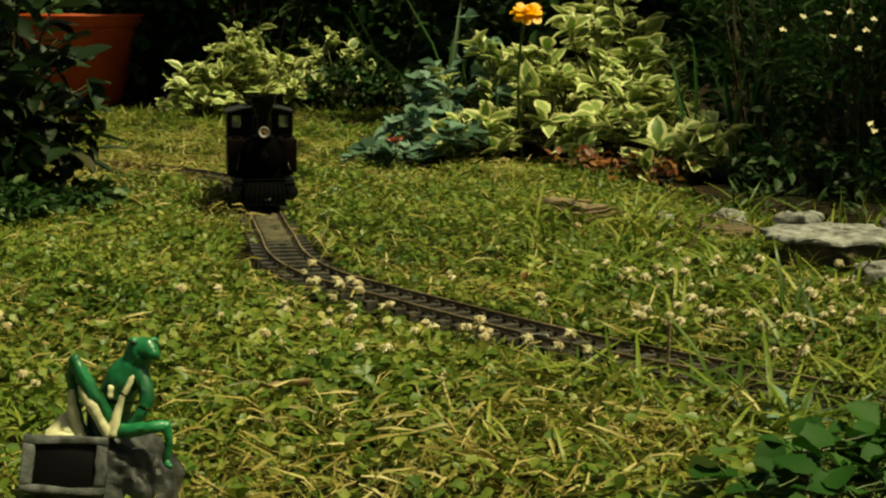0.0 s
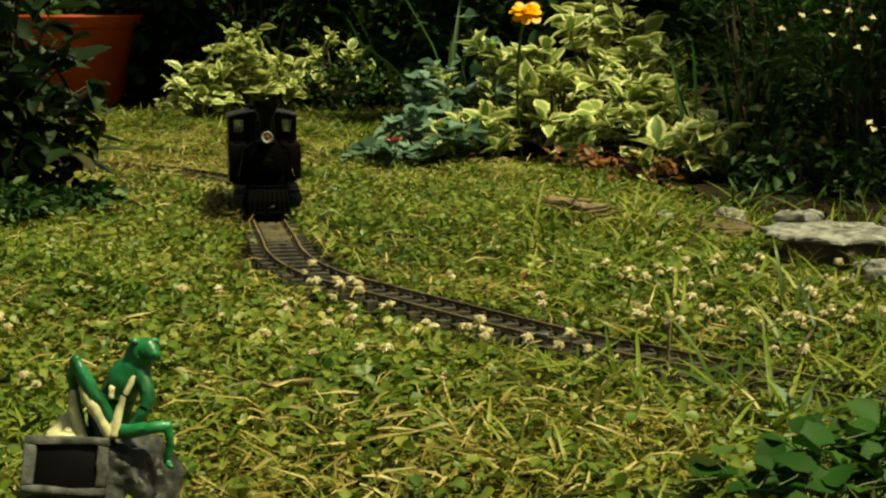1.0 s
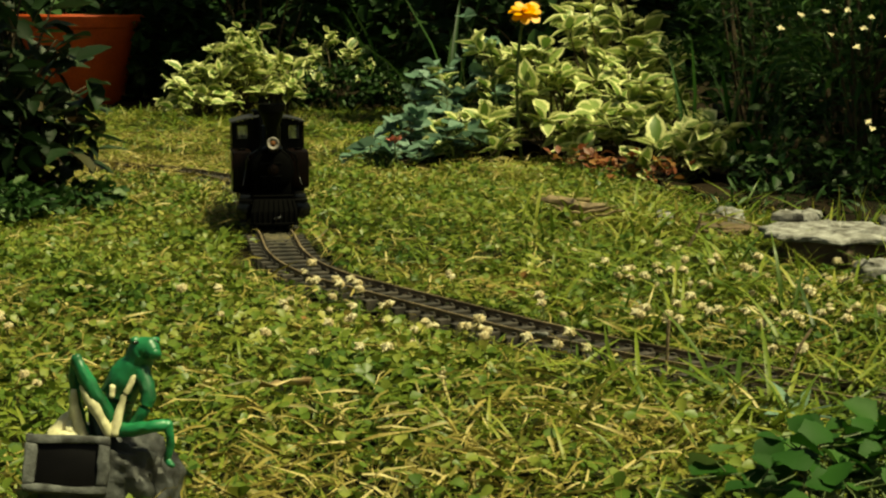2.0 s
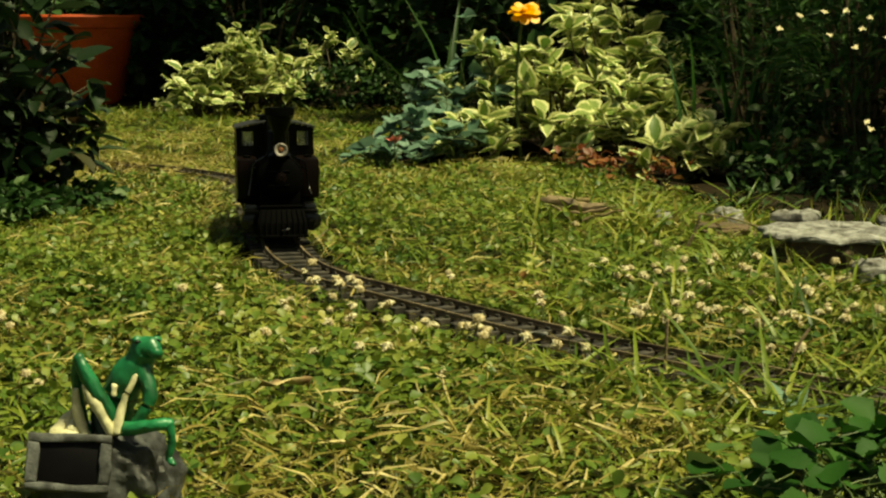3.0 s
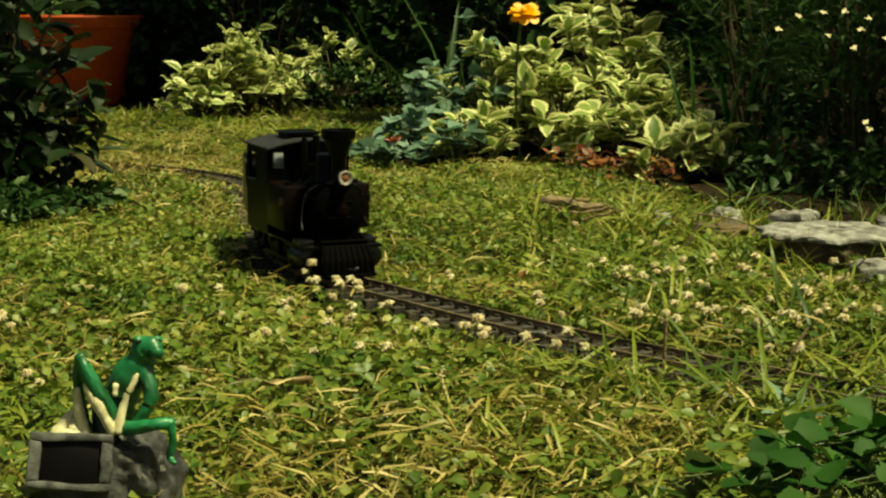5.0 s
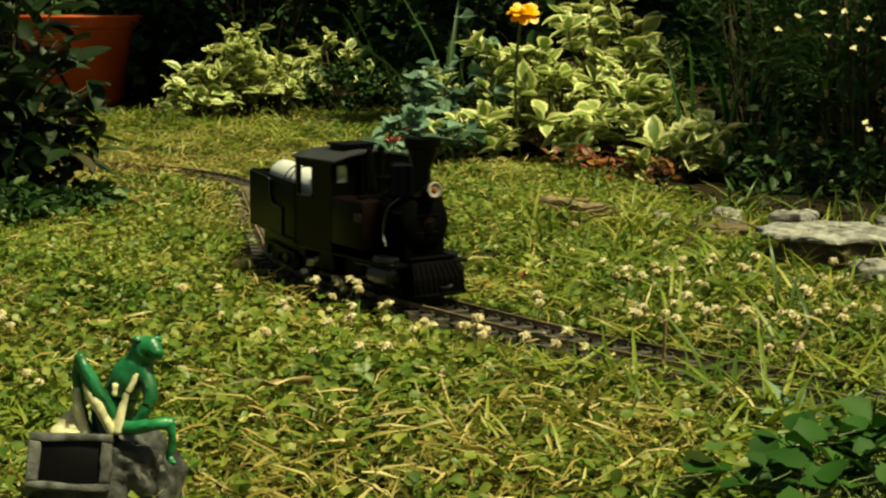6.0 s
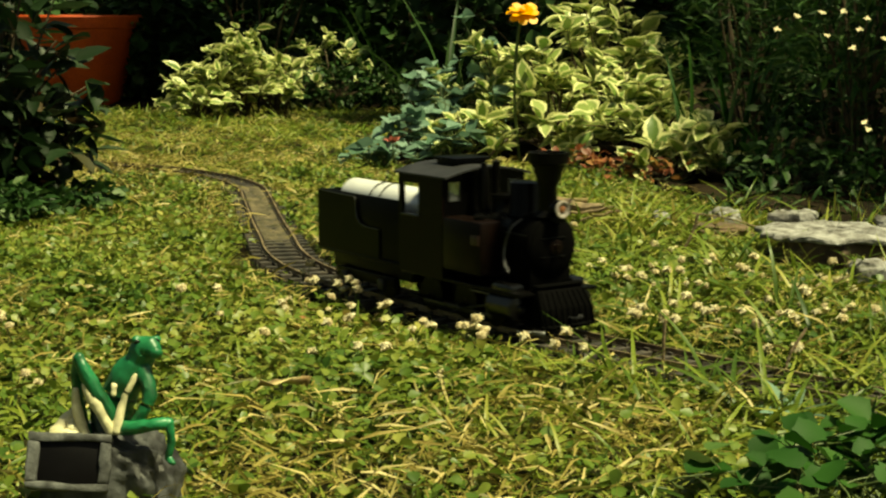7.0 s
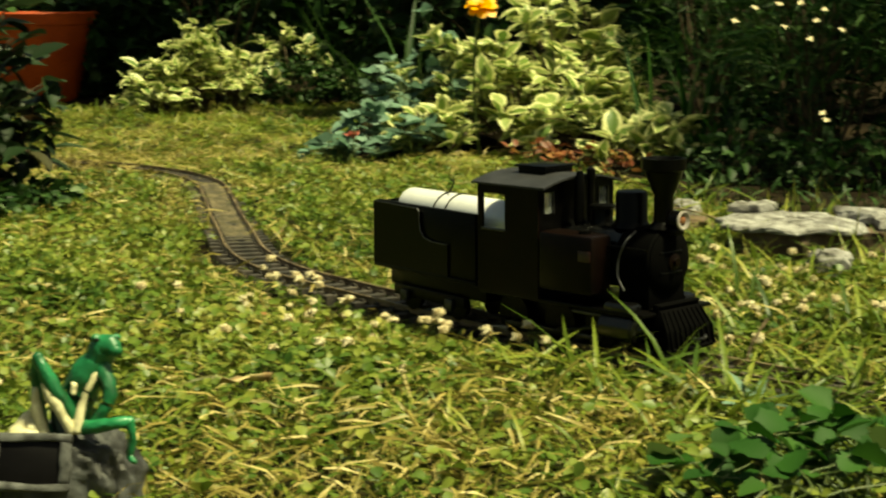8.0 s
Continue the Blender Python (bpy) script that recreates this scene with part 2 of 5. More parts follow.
def add_box(bm, x0, x1, y0, y1, z0, z1, bevel=0.0, mat=0):
    r = bmesh.ops.create_cube(bm, size=1.0)
    bmesh.ops.transform(bm, matrix=Matrix.LocRotScale(((x0 + x1) / 2, (y0 + y1) / 2, (z0 + z1) / 2), None, (x1 - x0, y1 - y0, z1 - z0)), verts=r["verts"])
    faces = {f for v in r["verts"] for f in v.link_faces}
    for f in faces:
        f.material_index = mat
    if bevel:
        edges = {e for v in r["verts"] for e in v.link_edges}
        bmesh.ops.bevel(bm, geom=list(edges), offset=bevel, segments=2, profile=0.5, affect="EDGES", material=-1)
    return bm


def box(x0, x1, y0, y1, z0, z1, bevel=0.0):
    return add_box(bmesh.new(), x0, x1, y0, y1, z0, z1, bevel)


def add_lathe(bm, profile, m=None, n=24, mat=0):
    """A turned body: (radius, height) pairs about the z axis, closed at both ends."""
    rings = []
    m = m or Matrix()
    for r, z in profile:
        if r < 1e-6:
            rings.append([bm.verts.new(m @ Vector((0, 0, z)))])
        else:
            rings.append([bm.verts.new(m @ Vector((r * math.cos(math.tau * i / n), r * math.sin(math.tau * i / n), z))) for i in range(n)])
    for a, b in zip(rings, rings[1:]):
        for i in range(n):
            j = (i + 1) % n
            if len(a) == 1 and len(b) == 1:
                continue
            if len(a) == 1:
                f = bm.faces.new((a[0], b[i], b[j]))
            elif len(b) == 1:
                f = bm.faces.new((a[i], a[j], b[0]))
            else:
                f = bm.faces.new((a[i], a[j], b[j], b[i]))
            f.material_index = mat
    for ring, flip in ((rings[0], True), (rings[-1], False)):
        if len(ring) > 1:
            f = bm.faces.new(ring[::-1] if flip else ring)
            f.material_index = mat
    return bm


def lathe(profile, m=None, n=24):
    return add_lathe(bmesh.new(), profile, m, n)


def along_x(x, y, z):
    return Matrix.Translation((x, y, z)) @ Matrix.Rotation(radians(90), 4, "Y")


def across(x, y, z):
    return Matrix.Translation((x, y, z)) @ Matrix.Rotation(radians(-90), 4, "X")


def add_tube(bm, points, radii, n=8, mat=0):
    """A round bar through the points, with a radius for each."""
    pts = [Vector(p) for p in points]
    if not isinstance(radii, (list, tuple)):
        radii = [radii] * len(pts)
    rings = []
    up = Vector((0.13, 0.31, 1)).normalized()
    for i, p in enumerate(pts):
        d = (pts[min(i + 1, len(pts) - 1)] - pts[max(i - 1, 0)]).normalized()
        a = d.cross(up if abs(d.dot(up)) < 0.95 else Vector((1, 0.2, 0))).normalized()
        b = d.cross(a)
        rings.append([bm.verts.new(p + radii[i] * (math.cos(math.tau * k / n) * a + math.sin(math.tau * k / n) * b)) for k in range(n)])
    for r, s in zip(rings, rings[1:]):
        for k in range(n):
            f = bm.faces.new((r[k], r[(k + 1) % n], s[(k + 1) % n], s[k]))
            f.material_index = mat
    for ring in (rings[0][::-1], rings[-1]):
        f = bm.faces.new(ring)
        f.material_index = mat
    return bm


def tube(points, radii, n=8):
    return add_tube(bmesh.new(), points, radii, n)


def curved(points, steps=6):
    """A smooth line through the points."""
    pts = [Vector(p) for p in points]
    pts = [2 * pts[0] - pts[1]] + pts + [2 * pts[-1] - pts[-2]]
    out = []
    for i in range(1, len(pts) - 2):
        a, b, c, d = pts[i - 1:i + 3]
        for k in range(steps):
            t = k / steps
            out.append(0.5 * ((2 * b) + (c - a) * t + (2 * a - 5 * b + 4 * c - d) * t * t + (3 * b - 3 * c + d - a) * t ** 3))
    return out + [pts[-2]]


def add_ball(bm, centre, size, m=None, mat=0, detail=3):
    r = bmesh.ops.create_icosphere(bm, subdivisions=detail, radius=1.0)
    bmesh.ops.transform(bm, matrix=Matrix.Translation(centre) @ (m or Matrix()) @ Matrix.Diagonal((*size, 1)), verts=r["verts"])
    for f in {f for v in r["verts"] for f in v.link_faces}:
        f.material_index = mat
    return bm


def array_mesh(name, verts, faces, mat, uv=None):
    """A mesh from arrays of points and of equal-sided faces."""
    me = bpy.data.meshes.new(name)
    n, k = faces.shape
    me.vertices.add(len(verts))
    me.vertices.foreach_set("co", np.ascontiguousarray(verts, np.float32).ravel())
    me.loops.add(n * k)
    me.loops.foreach_set("vertex_index", np.ascontiguousarray(faces, np.int32).ravel())
    me.polygons.add(n)
    me.polygons.foreach_set("loop_start", np.arange(0, n * k, k, dtype=np.int32))
    me.update(calc_edges=True)
    me.polygons.foreach_set("use_smooth", np.ones(n, bool))
    if uv is not None:
        layer = me.uv_layers.new(name="UVMap")
        layer.data.foreach_set("uv", np.ascontiguousarray(uv[faces.ravel()], np.float32).ravel())
    me.materials.append(mat)
    me.update()
    return me


# outline of a leaf: place along it and half width there
OVAL = ((0.0, 0.02), (0.2, 0.22), (0.45, 0.30), (0.7, 0.22), (1.0, 0.0))
NARROW = ((0.0, 0.02), (0.3, 0.09), (0.6, 0.08), (1.0, 0.0))
BROAD = ((0.0, 0.04), (0.15, 0.34), (0.4, 0.46), (0.7, 0.36), (0.9, 0.15), (1.0, 0.0))


def leaf_arrays(shape, fold=0.35, droop=0.25):
    """One leaf along x, a metre long: points, triangles and the margin coordinate (0 at the midrib, 1 at the edge)."""
    pts, uv, tri = [], [], []
    for t, w in shape:
        z = -droop * t * t
        pts += [(t, -w, z + fold * w), (t, 0, z), (t, w, z + fold * w)]
        near_tip = max(0.0, (t - 0.75) * 2.2)
        uv += [(1, t), (near_tip, t), (1, t)]
    for i in range(len(shape) - 1):
        a = 3 * i
        tri += [(a, a + 3, a + 1), (a + 1, a + 3, a + 4), (a + 1, a + 4, a + 2), (a + 2, a + 4, a + 5)]
    return np.array(pts), np.array(tri), np.array(uv, float)


def scatter(name, shape, mat, at, heading, pitch, roll, size, fold=0.35, droop=0.25):
    """Many leaves in one mesh, each at its place, with its own heading, pitch, roll (radians) and length."""
    p, tri, uv = leaf_arrays(shape, fold, droop)
    n = len(at)
    ch, sh, cp, sp, cr, sr = np.cos(heading), np.sin(heading), np.cos(pitch), np.sin(pitch), np.cos(roll), np.sin(roll)
    fx = np.stack([ch * cp, sh * cp, sp], 1)
    side = np.stack([-sh, ch, np.zeros(n)], 1)
    up = np.cross(fx, side)
    s2 = side * cr[:, None] + up * sr[:, None]
    u2 = up * cr[:, None] - side * sr[:, None]
    v = at[:, None, :] + size[:, None, None] * (p[None, :, 0:1] * fx[:, None, :] + p[None, :, 1:2] * s2[:, None, :] + p[None, :, 2:3] * u2[:, None, :])
    faces = (tri[None] + (np.arange(n) * len(p))[:, None, None]).reshape(-1, 3)
    return array_mesh(name, v.reshape(-1, 3), faces, mat, np.tile(uv, (n, 1)))


rng = np.random.default_rng(7)

# ---- the line of the track ----
START, HEAD, R_ONE, TURN_ONE, STRAIGHT, R_TWO, TURN_TWO, LONG, R_BACK = Vector((-0.219, 2.226)), radians(9.19), 0.636, radians(26.05), 0.285, 1.521, radians(8.36), 0.719, 0.737


def side_of(a):
    return Vector((math.cos(a), math.sin(a)))


def ahead_of(a):
    return Vector((math.sin(a), -math.cos(a)))


def track(s):
    """Place and heading on the track's middle, s metres from the first bend."""
    if s < 0:
        if s > -LONG:
            return START + ahead_of(HEAD) * s, HEAD
        over, p = -LONG - s, START - ahead_of(HEAD) * LONG
        a = HEAD + min(over / R_BACK, radians(45))
        return p - R_BACK * side_of(HEAD) + R_BACK * side_of(a) - ahead_of(a) * max(0, over - R_BACK * radians(45)), a
    c = START + R_ONE * side_of(HEAD)
    a = HEAD + min(s / R_ONE, TURN_ONE)
    p, s = c - R_ONE * side_of(a), s - R_ONE * TURN_ONE
    if s <= 0:
        return p, a
    p, s = p + ahead_of(a) * min(s, STRAIGHT), s - STRAIGHT
    if s <= 0:
        return p, a
    c = p + R_TWO * side_of(a)
    b = a + min(s / R_TWO, TURN_TWO)
    p, s = c - R_TWO * side_of(b), s - R_TWO * TURN_TWO
    return (p, b) if s <= 0 else (p + ahead_of(b) * s, b)


def rise(x, y):
    """The low hump over which the straight runs into the bend."""
    return 0.0075 * np.exp(-((x + 0.215) ** 2 + (y - 2.27) ** 2) / 0.17 ** 2)


def ride(s, wheelbase):
    """The pose of a vehicle whose axles stand wheelbase / 2 before and behind s."""
    a, b = track(s - wheelbase / 2)[0], track(s + wheelbase / 2)[0]
    mid, d = (a + b) / 2, b - a
    za, zb = float(rise(a.x, a.y)), float(rise(b.x, b.y))
    return pose(mid.x, mid.y, (za + zb) / 2, 0, -math.degrees(math.atan2(zb - za, wheelbase)), math.degrees(math.atan2(d.y, d.x)))


TRACK_LINE = np.array([track(s)[0] for s in np.arange(-2.2, 1.75, 0.02)])


def off_track(xy):
    d = np.full(len(xy), 9.0)
    for p in TRACK_LINE:
        d = np.minimum(d, np.hypot(xy[:, 0] - p[0], xy[:, 1] - p[1]))
    return d


def relief(x, y):
    """Height of the lawn's soil."""
    return 0.006 * (np.sin(x * 7.1 + 1.3) * np.sin(y * 5.3 + 0.4) + 0.6 * np.sin(x * 17 + y * 11)) - 0.004


def in_bed(x, y):
    """Where planted soil takes over from the lawn."""
    return ((y > 3.55 + 0.10 * np.sin(x * 9)) & (x > -0.12) & (x < 0.5)) | ((y > 3.1 - 0.9 * np.clip((x - 0.35) / 0.35, 0, 1)) & (x >= 0.38)) | (y > 5.5 + 0.1 * np.sin(x * 7))


# ---- ground ----
def build_ground():
    ax = np.concatenate([[-300, -60, -15, -6], np.linspace(-3, 3, 121), [6, 15, 60, 300]])
    ay = np.concatenate([[-300, -60, -15, -4, -1], np.linspace(0, 8, 161), [12, 30, 100, 400]])
    X, Y = np.meshgrid(ax, ay, indexing="ij")
    near = (np.abs(X) < 3.01) & (Y > -0.01) & (Y < 8.01)
    Z = np.where(near, relief(X, Y), -0.004)
    d = off_track(np.stack([X.ravel(), Y.ravel()], 1)).reshape(X.shape)
    Z = np.where(d < 0.08, -0.013, Z) + rise(X, Y)
    n, m = X.shape
    idx = np.arange(n * m).reshape(n, m)
    faces = np.stack([idx[:-1, :-1], idx[1:, :-1], idx[1:, 1:], idx[:-1, 1:]], -1).reshape(-1, 4)
    ob = new("ground", array_mesh("ground", np.stack([X, Y, Z], -1).reshape(-1, 3), faces, LAWN_SOIL))
    tagged(ob, "olive-brown soil of a mown lawn", "ground", kind="structure")


build_ground()


def build_bed():
    """Planting soil, darkened in colour for shade, a little above the lawn."""
    step = 0.05
    ax, ay = np.arange(-2.6, 2.6, step), np.arange(2.0, 8.0, step)
    X, Y = np.meshgrid(ax, ay, indexing="ij")
    Z = relief(X, Y) + 0.008 + 0.010 * np.sin(X * 31 + 2) * np.sin(Y * 27) + rng.uniform(0, 0.008, X.shape)
    n, m = X.shape
    idx = np.arange(n * m).reshape(n, m)
    faces = np.stack([idx[:-1, :-1], idx[1:, :-1], idx[1:, 1:], idx[:-1, 1:]], -1).reshape(-1, 4)
    keep = in_bed(X, Y)[:-1, :-1].ravel()
    ob = new("bed_soil", array_mesh("bed_soil", np.stack([X, Y, Z], -1).reshape(-1, 3), faces[keep], SHADE_SOIL))
    tagged(ob, "crumbly soil of the flower bed, colour darkened for shade", "soil", kind="structure")


build_bed()


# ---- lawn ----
def view_density(x, y):
    """How densely the lawn grows: full within the camera's view wedge, thinner outside it."""
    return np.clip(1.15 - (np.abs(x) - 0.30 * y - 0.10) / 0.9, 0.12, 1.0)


def mottle(x, y):
    """Between 0 and 1: where grass stands in tufts, and where clover takes over."""
    return np.clip(0.5 + 0.22 * np.tanh(5 * (x - 0.05)) + 0.30 * np.sin(x * 13.0 + 2.1 * np.sin(y * 7.0)) * np.sin(y * 10.0 + 1.7 * np.sin(x * 9.0)) + 0.25 * np.sin(x * 31 + y * 17 + 2 * np.sin(y * 23)), 0, 1)


def straw(x, y):
    """Worn, withered places."""
    return 1.0 * np.exp(-(((x + 0.09) / 0.17) ** 2 + ((y - 1.10) / 0.09) ** 2)) + 0.55 * np.exp(-(((x - 0.13) / 0.14) ** 2 + ((y - 1.27) / 0.10) ** 2)) + 0.75 * np.exp(-(((x + 0.62) / 0.28) ** 2 + ((y - 3.55) / 0.75) ** 2))


def lawn_points(x0, x1, y0, y1, density, clear, keep_near=0.06):
    n = int((x1 - x0) * (y1 - y0) * density)
    xy = np.stack([rng.uniform(x0, x1, n), rng.uniform(y0, y1, n)], 1)
    # fewer plants outside the camera's view wedge
    ok = (rng.random(n) < view_density(xy[:, 0], xy[:, 1])) & ~in_bed(xy[:, 0], xy[:, 1])
    xy = xy[ok]
    n = len(xy)
    d = off_track(xy)
    overgrown = (xy[:, 0] > 0.31) | (xy[:, 0] < -0.95)
    # the grass reaches the rails along the straight, and leaves the broken stone free
    beside = (xy[:, 0] < -0.17) & (xy[:, 1] > 2.30)
    clear = np.where(beside, 0.030, clear)
    ok = (d > clear) | (overgrown & (rng.random(n) < 0.42)) | (rng.random(n) < keep_near)
    ok &= ~((xy[:, 0] > 0.425) & (xy[:, 1] > 2.03) & (xy[:, 1] < 2.25) & (xy[:, 0] < 0.75))
    xy, d = xy[ok], d[ok]
    return np.column_stack([xy, relief(xy[:, 0], xy[:, 1]) * (d > 0.08) + rise(xy[:, 0], xy[:, 1])]), d


BLADE = ((0.0, 0.030), (0.35, 0.046), (0.7, 0.034), (1.0, 0.0))


def build_lawn():
    for area, density, length, label in (
        ((-1.7, 1.7, 0.1, 2.1), 19000, (0.016, 0.042), "short mown green and straw-dry grass blades"),
        ((-2.3, 2.1, 2.1, 3.7), 14000, (0.016, 0.042), "short mown yellow-green grass"),
        ((-2.6, 1.9, 3.7, 5.7), 6500, (0.022, 0.055), "sunlit dry yellowish grass"),
        ((-6.0, 6.0, -5.0, 0.1), 700, (0.03, 0.07), "mown grass of the wider lawn"),
        ((-6.0, -1.7, 0.1, 5.6), 1500, (0.03, 0.07), "mown grass of the wider lawn"),
        ((1.7, 6.0, 0.1, 3.0), 1500, (0.03, 0.07), "mown grass of the wider lawn"),
    ):
        at, d = lawn_points(*area, density, 0.050, 0.03)
        x, y = at[:, 0], at[:, 1]
        keep = rng.random(len(at)) < np.clip(0.45 + 0.65 * mottle(x, y), 0, 1) * (1 - 0.35 * np.clip(straw(x, y), 0, 1))
        at, d = at[keep], d[keep]
        n = len(at)
        size = rng.uniform(*length, n) * np.where((d < 0.085) & (at[:, 0] < 0.31) & (at[:, 0] > -0.95), 0.42, 1.0)
        pitch = np.clip(rng.normal(0.62, 0.36, n), 0.05, 1.35)
        at[:, 2] += np.where(pitch < 0.4, rng.uniform(0.003, 0.016, n), 0)
        me = scatter("grass", BLADE, GRASS, at, rng.uniform(0, math.tau, n), pitch, rng.normal(0, 0.5, n), size, 0.3, 0.75)
        tagged(new("grass", me), label, "grass", kind="stuff")


build_lawn()


def build_long_grass():
    """Longer arching blades that the mower missed, in loose tufts before the stones."""
    n = 320
    foot = np.stack([rng.uniform(0.10, 0.70, n), rng.uniform(1.22, 2.75, n)], 1)
    foot = foot[(off_track(foot) > 0.05) | (foot[:, 0] > 0.31)]
    foot = foot[~in_bed(foot[:, 0], foot[:, 1])]
    foot = foot[~((foot[:, 0] > 0.42) & (foot[:, 1] > 2.06) & (foot[:, 1] < 2.30))]
    xy = np.repeat(foot, 6, 0)
    xy = xy + rng.normal(0, 0.008, xy.shape)
    n = len(xy)
    at = np.column_stack([xy, relief(xy[:, 0], xy[:, 1])])
    me = scatter("long_grass", ((0.0, 0.020), (0.25, 0.030), (0.5, 0.030), (0.75, 0.022), (1.0, 0.0)), GRASS, at, rng.uniform(0, math.tau, n), rng.normal(0.95, 0.28, n), rng.normal(0, 0.5, n), rng.uniform(0.035, 0.085, n), 0.3, 0.85)
    tagged(new("long_grass", me), "longer arching fresh grass in loose tufts", "grass", kind="stuff")


build_long_grass()


def build_thatch():
    """Thin withered blades lying over one another, thickest in worn patches."""
    for area, density in (((-1.0, 1.0, 0.75, 2.1), 15000), ((-1.6, 1.5, 2.1, 3.7), 8000), ((-2.2, 1.6, 3.7, 5.7), 3500)):
        at, d = lawn_points(*area, density, 0.056, 0.004)
        x, y = at[:, 0], at[:, 1]
        worn = 0.20 + 0.20 * np.sin(x * 8.3 + 1.9) * np.sin(y * 6.1 + 0.7) + 0.16 * np.sin(x * 19 + y * 13) + straw(x, y)
        at = at[rng.random(len(at)) < worn]
        n = len(at)
        at[:, 2] += rng.uniform(0.006, 0.026, n)
        strand = ((0.0, 0.024), (0.4, 0.042), (1.0, 0.0))
        me = scatter("dry_grass", strand, THATCH, at, rng.uniform(0, math.tau, n), rng.normal(0.25, 0.35, n), rng.normal(0, 0.7, n), rng.uniform(0.012, 0.036, n), 0.3, 0.9)
        tagged(new("dry_grass", me), "withered straw-coloured grass lying in the lawn", "grass", kind="stuff")


build_thatch()


def build_clover():
    """Three round leaflets on each stalk."""
    leaflet = ((0.0, 0.05), (0.35, 0.34), (0.72, 0.46), (1.0, 0.14))
    for area, density in (((-1.0, 1.0, 0.75, 1.35), 5000), ((-1.1, 1.1, 1.35, 2.1), 7000), ((-1.7, 1.4, 2.1, 3.4), 3600)):
        at, d = lawn_points(*area, density, 0.060, 0.004)
        x, y = at[:, 0], at[:, 1]
        keep = rng.random(len(at)) < np.clip(1.10 - 0.95 * mottle(x, y), 0.08, 1) * (1 - 0.75 * np.clip(straw(x, y), 0, 1))
        at, d = at[keep], d[keep]
        at[:, 2] += rng.uniform(0.004, 0.026, len(at)) * np.where(d < 0.10, 0.3, 1.0)
        n = len(at)
        head = rng.uniform(0, math.tau, n)
        size = rng.uniform(0.0050, 0.0125, n)
        me = scatter("clover", leaflet, CLOVER, np.repeat(at, 3, 0), np.repeat(head, 3) + np.tile(np.arange(3) * math.tau / 3, n), rng.normal(0.1, 0.45, 3 * n), rng.normal(0, 0.45, 3 * n), np.repeat(size, 3), 0.25, 0.1)
        tagged(new("clover", me), "green clover leaves growing through the lawn", "clover", kind="stuff")


build_clover()


# ---- the track ----
def build_track():
    ob = tagged(empty("model_railway_track"), "weathered garden railway track with dark sleepers, half sunk in the lawn", "railway track")
    for side in (-1, 1):
        bm = bmesh.new()
        profile = ((-0.0026, 0.006), (0.0026, 0.006), (0.0026, 0.0072), (0.0007, 0.0078), (0.0007, 0.0102), (0.0014, 0.0106), (0.0014, 0.0122), (-0.0014, 0.0122), (-0.0014, 0.0106), (-0.0007, 0.0102), (-0.0007, 0.0078), (-0.0026, 0.0072))
        rings = []
        for s in np.arange(-2.2, 1.75, 0.02):
            p, a = track(s)
            q = side_of(a)
            rings.append([bm.verts.new((p.x + q.x * (side * 0.0235 + u), p.y + q.y * (side * 0.0235 + u), w + float(rise(p.x, p.y)))) for u, w in profile])
        for r, t in zip(rings, rings[1:]):
            for i in range(len(profile)):
                j = (i + 1) % len(profile)
                bm.faces.new((r[i], r[j], t[j], t[i]))
        part("rail", bm, RAIL, ob, "brown weathered metal rail")
    tie = bmesh.new()
    add_box(tie, -0.0052, 0.0052, -0.042, 0.042, -0.0085, 0.0062, 0.0008)
    for y in (-0.0235, 0.0235):
        for dy in (-0.0045, 0.0045):
            add_box(tie, -0.003, 0.003, y + dy - 0.0015, y + dy + 0.0015, 0.006, 0.009)
    first = part("sleeper", tie, SLEEPER, ob, smooth=False)
    for i, s in enumerate(np.arange(-2.18, 1.72, 0.0285)):
        p, a = track(s)
        one = first if i == 0 else new("sleeper", first.data)
        one.parent = ob
        one.matrix_basis = pose(p.x, p.y, float(rise(p.x, p.y)), 0, 0, math.degrees(a) - 90 + rng.normal(0, 0.8))


build_track()


def build_earth_fill():
    bm = bmesh.new()
    rings = []
    for s in np.arange(-LONG - 0.12, 0.10, 0.012):
        p, a = track(s)
        q = side_of(a)
        rings.append([bm.verts.new((p.x + q.x * u, p.y + q.y * u, 0.0068 - 0.0095 * min(1.0, max(0.0, (s + 0.10) / 0.19)) + float(rise(p.x, p.y)) + rng.uniform(-0.0026, 0.0026) - 0.0035 * (abs(u) > 0.02))) for u in np.linspace(-0.0215, 0.0215, 9)])
    for r, t in zip(rings, rings[1:]):
        for i in range(8):
            bm.faces.new((r[i], r[i + 1], t[i + 1], t[i]))
    tagged(part("track_bed", bm, BALLAST), "brown packed earth between the rails", "soil", kind="structure")


build_earth_fill()


def build_track_shade():
    # near-black strip that paints the shade between and below the sleepers
    bm = bmesh.new()
    rings = []
    for s in np.arange(-2.2, 1.75, 0.02):
        p, a = track(s)
        q = side_of(a)
        rings.append([bm.verts.new((p.x + q.x * u, p.y + q.y * u, float(rise(p.x, p.y)) - 0.0065 + rng.uniform(-0.001, 0.001) - 0.0055 * min(1.0, max(0.0, (abs(u) - 0.010) / 0.018)))) for u in np.linspace(-0.052, 0.052, 9)])
    for r, t in zip(rings, rings[1:]):
        for i in range(8):
            bm.faces.new((r[i], r[i + 1], t[i + 1], t[i]))
    tagged(part("track_shade_strip", bm, SHADE_SOIL), "dark earth strip standing in for shade between the sleepers", "soil", kind="structure")


build_track_shade()


